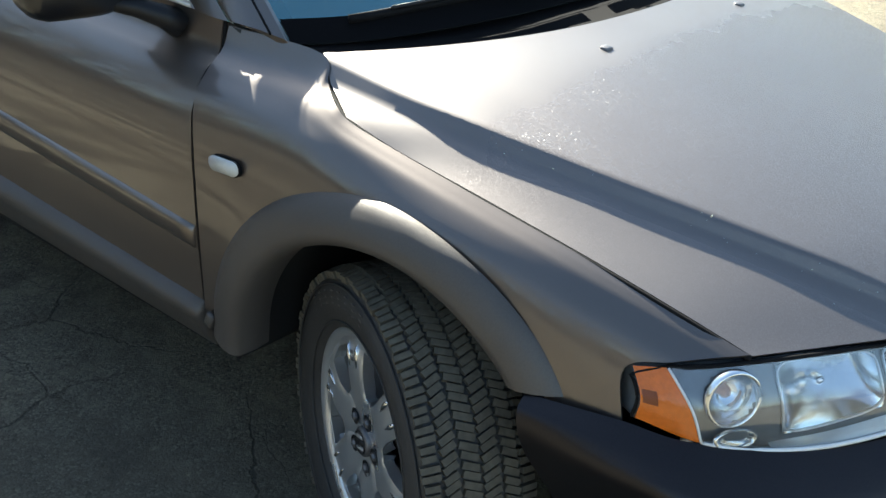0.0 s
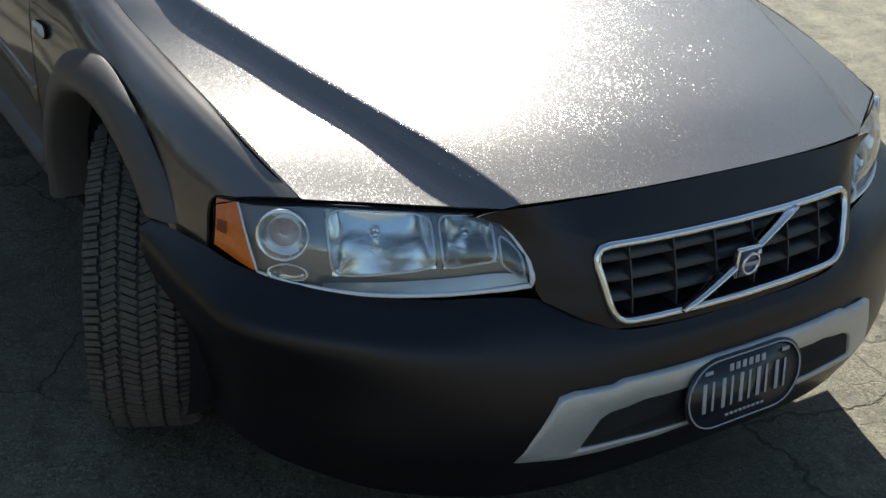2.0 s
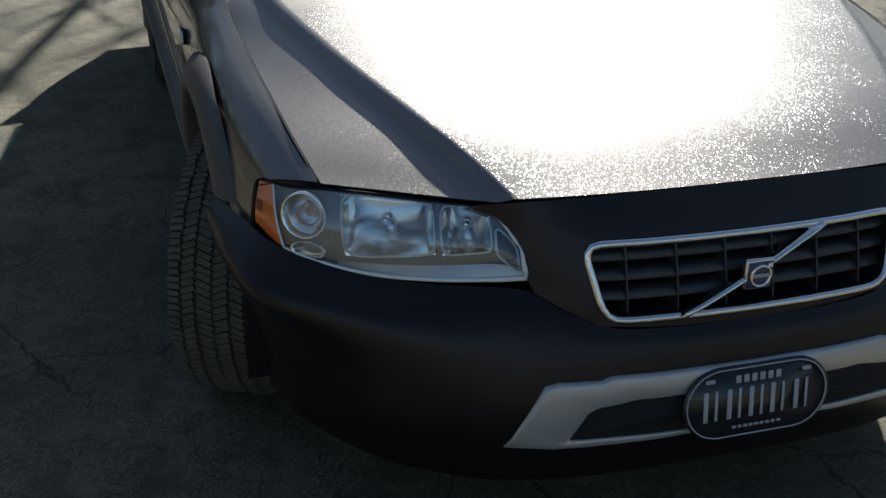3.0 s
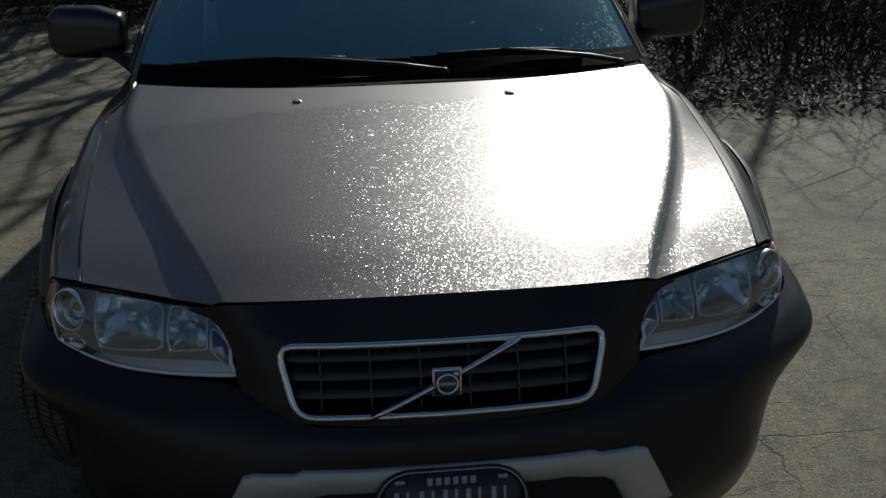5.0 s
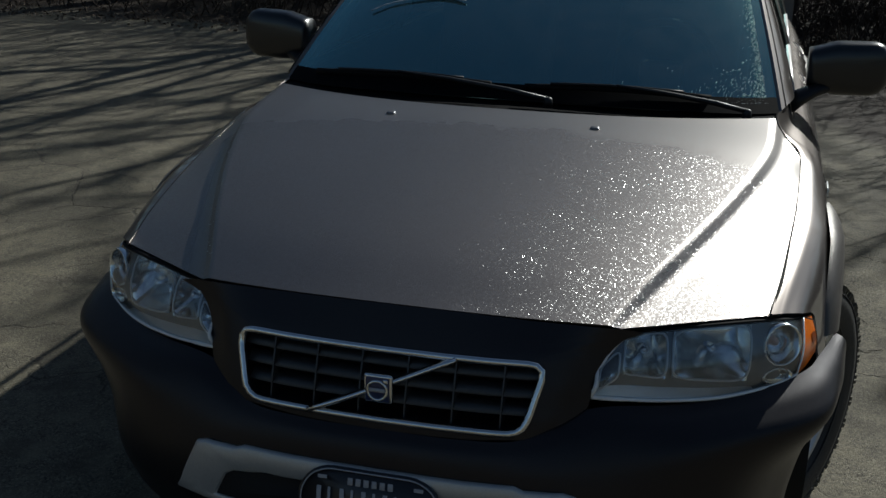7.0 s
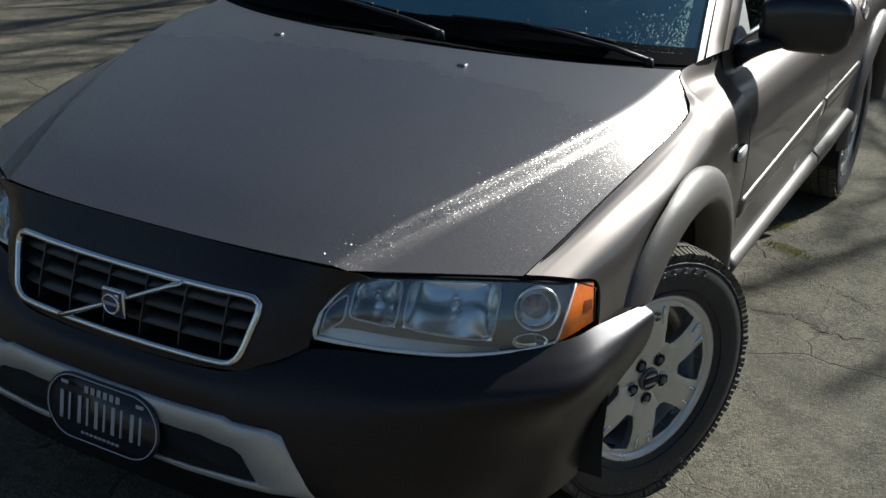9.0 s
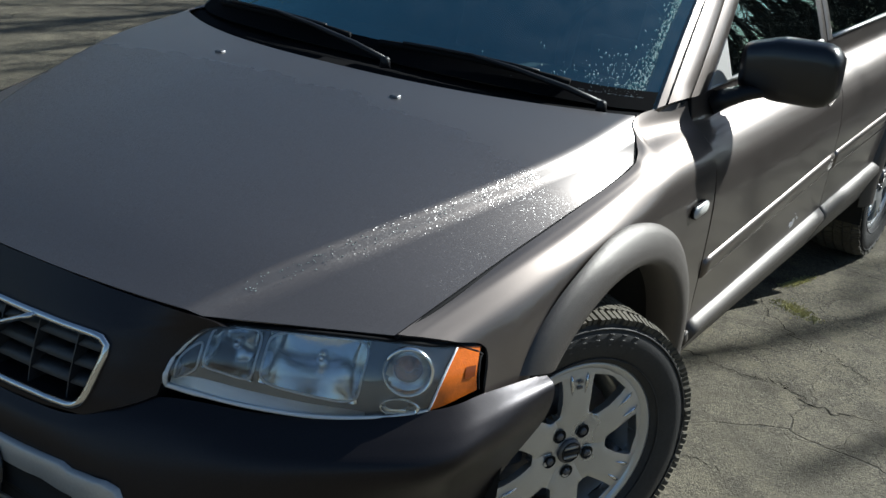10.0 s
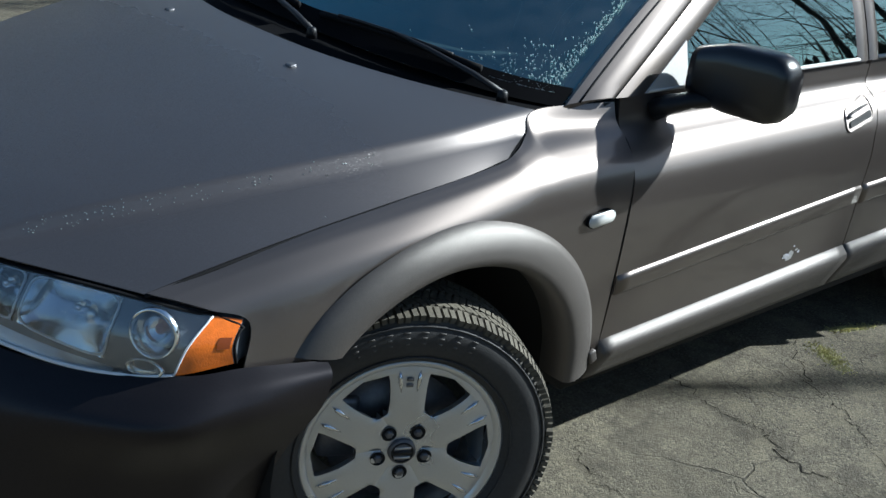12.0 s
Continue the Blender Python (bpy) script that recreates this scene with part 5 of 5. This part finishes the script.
# dry yellow-green moss at the cracks' ends
moss_mat = material("dry_yellow_green_moss", (0.40, 0.375, 0.17), 0.95, 0.0, 0.0, 90, 0.4, 0.5, 300, coarse=12)
rm = random.Random(31)
verts, faces = [], []
for a, b, wide, count in (((0.735, 1.985), (0.915, 1.915), 0.022, 520), ((0.705, 2.130), (0.775, 2.320), 0.018, 480)):
    for k in range(count):
        f = min(1.0, max(0.0, rm.gauss(0.5, 0.24)))
        x, y = a[0] + (b[0] - a[0]) * f + rm.gauss(0, wide * 0.6), a[1] + (b[1] - a[1]) * f + rm.gauss(0, wide)
        r, h, turn = rm.uniform(0.0018, 0.0050), rm.uniform(0.002, 0.007), rm.uniform(0, math.tau)
        i = len(verts)
        verts += [(x + r * math.cos(turn + q * math.tau / 3), y + r * math.sin(turn + q * math.tau / 3), 0.0) for q in range(3)] + [(x + rm.gauss(0, 0.001), y, h)]
        faces += [(i, i + 1, i + 3), (i + 1, i + 2, i + 3), (i + 2, i, i + 3)]
mm = bpy.data.meshes.new("moss")
mm.from_pydata(verts, [], faces)
mm.materials.append(moss_mat)
tagged(new("moss", mm), "dry yellow-green moss in the cracked paving", "moss", kind="stuff")


# ---- bare trees, brush and leaf litter ----
def grow(bm, p, d, length, r, depth, rnd, sides):
    """One limb with its forks."""
    pts, rad = [p], [r]
    n = 5 if depth > 1 else 3
    for k in range(n):
        d = (d + Vector((rnd.gauss(0, 0.10), rnd.gauss(0, 0.10), rnd.gauss(0.02, 0.07)))).normalized()
        p = p + d * length / n
        pts.append(p)
        rad.append(r * (1 - 0.42 * (k + 1) / n))
    tube(pts, rad, sides, bm=bm)
    if depth == 0:
        return
    kids = rnd.randint(3, 4)
    for k in range(kids):
        q = rnd.uniform(0.35, 1.0) if k else 1.0
        i = min(int(q * n), n - 1)
        at = pts[i].lerp(pts[i + 1], q * n - i)
        turn = Vector((rnd.gauss(0, 0.75), rnd.gauss(0, 0.75), rnd.gauss(0.25, 0.4)))
        grow(bm, at, (d + turn).normalized(), length * rnd.uniform(0.5, 0.72), rad[i] * rnd.uniform(0.42, 0.62), depth - 1, rnd, max(3, sides - 2))


def bare_tree(seed, at, tall, r, depth=4):
    rnd = random.Random(seed)
    t = thing("tree", "bare leafless tree with grey-brown bark beyond the drive", "tree", "bare trees round the drive", at=at)
    bm = bmesh.new()
    pts = [Vector((rnd.gauss(0, 0.03) * k, rnd.gauss(0, 0.03) * k, tall * 0.45 * k / 6 - 0.15)) for k in range(7)]
    tube(pts, [r * (1.25 if k == 0 else 1 - 0.06 * k) for k in range(7)], 9, bm=bm)
    part("trunk", bm, bark, t)
    bm = bmesh.new()
    for k in range(6):
        base = pts[3 + k // 2] if k < 6 else pts[6]
        a = rnd.uniform(0, math.tau)
        grow(bm, base.lerp(pts[6], rnd.random()), Vector((math.cos(a) * 0.8, math.sin(a) * 0.8, rnd.uniform(0.5, 1.2))).normalized(), tall * rnd.uniform(0.2, 0.3), r * 0.42, depth - 1, rnd, 5)
    part("branches", bm, bark, t)
    return t


TREES = [(10.0, 14.6, 12.5, 0.045), (2.6, 13.0, 12, 0.16), (10.8, 11.0, 12, 0.038), (2.0, 17.0, 14, 0.21), (6.2, 20.0, 15, 0.13), (-1.0, 12.6, 12, 0.15), (-4.6, 13.5, 13, 0.18),
         (-8.5, 12.0, 12, 0.16), (-11.0, 16.0, 14, 0.2), (13.0, 5.5, 12, 0.06), (15.0, 0.5, 13, 0.07), (11.5, 8.0, 11, 0.05), (-14.0, 6.0, 13, 0.19), (-15.0, 0.0, 12, 0.18),
         (-9.5, 9.8, 8, 0.06), (-6.2, 10.0, 9, 0.08), (0.8, 9.8, 9, 0.08)]
for k, (x, y, tall, r) in enumerate(TREES):
    bare_tree(20 + k, (x, y, 0), tall, r, 5 if x > 11 else 4 if y > 4 else 3)



def shadow_sapling(seed, at, tall, r, limbs):
    """A straight slender tree whose stem runs up to its tip; limbs: (height share, bearing, length)."""
    rnd = random.Random(seed)
    t = thing("tree", "unseen slender leafless tree set for its shadow stripe", "tree", "bare trees round the drive", at=at)
    pts = [Vector((rnd.gauss(0, 0.016) * (k > 0), rnd.gauss(0, 0.016) * (k > 0), tall * k / 12 - 0.1)) for k in range(13)]
    part("trunk", tube(pts, [r * (1.1 - 0.35 * k / 12) for k in range(13)], 8), bark, t)
    bm = bmesh.new()
    for share, bearing, length in limbs:
        i = min(int(share * 12), 11)
        d = Vector((math.cos(radians(bearing)) * 0.6, math.sin(radians(bearing)) * 0.6, 0.9)).normalized()
        grow(bm, pts[i].lerp(pts[i + 1], share * 12 - i), d, length, r * 0.32, 2, rnd, 5)
    part("branches", bm, bark, t)
    return t


# out of view; stems set where their shadows make the stripes on the paving
shadow_sapling(71, (5.70, 10.55, 0), 6.9, 0.042, ((0.45, 20, 1.6), (0.62, 200, 1.3), (0.78, 80, 1.0)))
shadow_sapling(72, (5.86, 12.30, 0), 8.1, 0.048, ((0.50, 0, 1.8), (0.74, 15, 2.2), (0.70, 190, 1.2)))

# thin undergrowth
rnd = random.Random(11)


def brush(name, count, place, low, high, label, stout=1.0):
    bm = bmesh.new()
    for _ in range(count):
        x, y = place()
        tall = rnd.uniform(low, high)
        d = Vector((rnd.gauss(0, 0.45), rnd.gauss(0, 0.45), 1)).normalized()
        p = Vector((x, y, -0.05))
        pts = [p]
        for k in range(4):
            d = (d + Vector((rnd.gauss(0, 0.16), rnd.gauss(0, 0.16), -0.03))).normalized()
            pts.append(pts[-1] + d * tall / 4)
        tube(pts, [r * stout for r in (0.007, 0.006, 0.0045, 0.003, 0.0015)], 3, bm=bm)
        for k in range(3):
            q = pts[rnd.randint(1, 4)]
            e = (d + Vector((rnd.gauss(0, 0.8), rnd.gauss(0, 0.8), rnd.gauss(0, 0.3)))).normalized()
            tube([q, q + e * tall * 0.18, q + e * tall * 0.34 + Vector((0, 0, -0.02))], [0.005 * stout, 0.0035 * stout, 0.0015], 3, bm=bm)
    ob = part(name, bm, twig_mat)
    return tagged(ob, label, "undergrowth", kind="stuff")


brush("undergrowth", 2400, lambda: (rnd.uniform(-16, 3), 8.4 + abs(rnd.gauss(0, 2.6))), 0.4, 2.2, "dry brown brush along the wood's edge")
brush("undergrowth", 1300, lambda: (rnd.uniform(2.2, 9), 4.6 + abs(rnd.gauss(0, 2.6))), 0.3, 1.9, "dry brown brush beside the drive")
brush("undergrowth", 1100, lambda: (rnd.uniform(3.0, 11), 7.2 + abs(rnd.gauss(0, 1.8))), 0.9, 2.4, "dry brown brush deeper in the wood")
# added stems, nearly all out of view, whose blurred shadows dim the ground
brush("shade_thicket", 650, lambda: (rnd.uniform(-5.5, 4.5), 10.6 + abs(rnd.gauss(0, 2.4))), 2.6, 5.6, "tall bare stems added to shade the ground on the left", 2.4)

# fallen leaves
leaf_mat = bpy.data.materials.new("dry_fallen_leaves")
leaf_mat.use_nodes = True
ln, ll = leaf_mat.node_tree.nodes, leaf_mat.node_tree.links
geo = ln.new("ShaderNodeNewGeometry")
lr = ln.new("ShaderNodeValToRGB")
lr.color_ramp.elements[0].color, lr.color_ramp.elements[1].color = (0.03, 0.018, 0.011, 1), (0.20, 0.130, 0.080, 1)
ll.new(geo.outputs["Random Per Island"], lr.inputs[0])
ll.new(lr.outputs[0], ln["Principled BSDF"].inputs["Base Color"])
ln["Principled BSDF"].inputs["Roughness"].default_value = 0.6
verts, faces = [], []
for k in range(15000):
    if k % 2:
        x = rnd.uniform(-15, 2)
        y = 8.0 + abs(rnd.gauss(0, 1.7)) - 0.4 * rnd.random()
    else:
        x = rnd.uniform(1.7, 9)
        y = 3.6 + 0.6 * max(0, 2.4 - x) + abs(rnd.gauss(0, 2.0))
    s = rnd.uniform(0.016, 0.038)
    a = rnd.uniform(0, math.tau)
    m = Matrix.Translation((x, y, 0.015 + 0.05 * rnd.random())) @ Matrix.Rotation(a, 4, "Z") @ Matrix.Rotation(rnd.gauss(0, 0.6), 4, "X") @ Matrix.Rotation(rnd.gauss(0, 0.6), 4, "Y")
    i = len(verts)
    verts += [m @ Vector(p) for p in ((-s, 0, 0), (-0.3 * s, -0.45 * s, 0.2 * s), (s, 0, 0), (-0.3 * s, 0.45 * s, 0.2 * s))]
    faces += [(i, i + 1, i + 2), (i, i + 2, i + 3)]
lm = bpy.data.meshes.new("leaf_litter")
lm.from_pydata(verts, [], faces)
lm.materials.append(leaf_mat)
tagged(new("leaf_litter", lm), "scattered dry brown leaves", "leaves", kind="stuff")

# far woods, mostly out of view; ring and height added to cut sky light
bm = bmesh.new()
for k in range(640):
    a = rnd.uniform(0, math.tau)
    d = rnd.uniform(17, 36)
    p = Vector((d * math.cos(a), 4 + d * math.sin(a), -0.1))
    tall = rnd.uniform(9, 16)
    if math.sin(a) < -0.45:
        tall *= 0.3
    if 0.55 < a < 1.75:
        tall = min(tall, d * 0.40)
    lean = Vector((rnd.gauss(0, 0.4), rnd.gauss(0, 0.4), tall))
    r = rnd.uniform(0.04, 0.12) if p.x < 8 else rnd.uniform(0.02, 0.05)
    tube([p, p + lean * 0.5, p + lean], [r, r * 0.7, r * 0.2], 5, bm=bm)
    for q in range(11):
        f = rnd.uniform(0.25, 0.95)
        e = Vector((rnd.gauss(0, 1), rnd.gauss(0, 1), rnd.uniform(0.2, 1.0))).normalized() * tall * 0.22
        o = p + lean * f
        tube([o, o + e * 0.6, o + e + Vector((0, 0, 0.2))], [r * 0.2, r * 0.12, 0.006], 3, bm=bm)
tagged(part("far_woods", bm, bark), "bare brown woodland, mostly unseen, added to cut sky light", "woods", kind="stuff")

# unseen uneven ring of brown trunks, added to hide low sky from reflections
verts, faces = [], []
for k in range(1100):
    a = k * math.tau / 1100 + rnd.uniform(-0.002, 0.002)
    d = rnd.uniform(37, 46)
    w = rnd.uniform(0.10, 0.34)
    top = 5.2 + 2.2 * noise.noise(Vector((math.cos(a) * 3, math.sin(a) * 3, 0.5))) + rnd.uniform(-1.4, 2.2)
    if math.sin(a) < -0.45:
        top *= 0.4
    c, t = Vector((d * math.cos(a), 3 + d * math.sin(a), 0)), Vector((-math.sin(a), math.cos(a), 0))
    r = Vector((math.cos(a), math.sin(a), 0))
    lean = t * rnd.gauss(0, 0.4)
    i = len(verts)
    verts += [c - t * w, c - r * w * 0.6, c + t * w, c + lean - t * w * 0.5 + Vector((0, 0, top)), c + lean - r * w * 0.3 + Vector((0, 0, top * 1.04)), c + lean + t * w * 0.5 + Vector((0, 0, top))]
    faces += [(i, i + 1, i + 4, i + 3), (i + 1, i + 2, i + 5, i + 4), (i + 2, i, i + 3, i + 5)]
wm = bpy.data.meshes.new("wood_edge")
wm.from_pydata(verts, [], faces)
wm.materials.append(bark)
tagged(new("wood_edge", wm), "unseen ring of brown trunks added to darken reflections", "woods", kind="stuff")
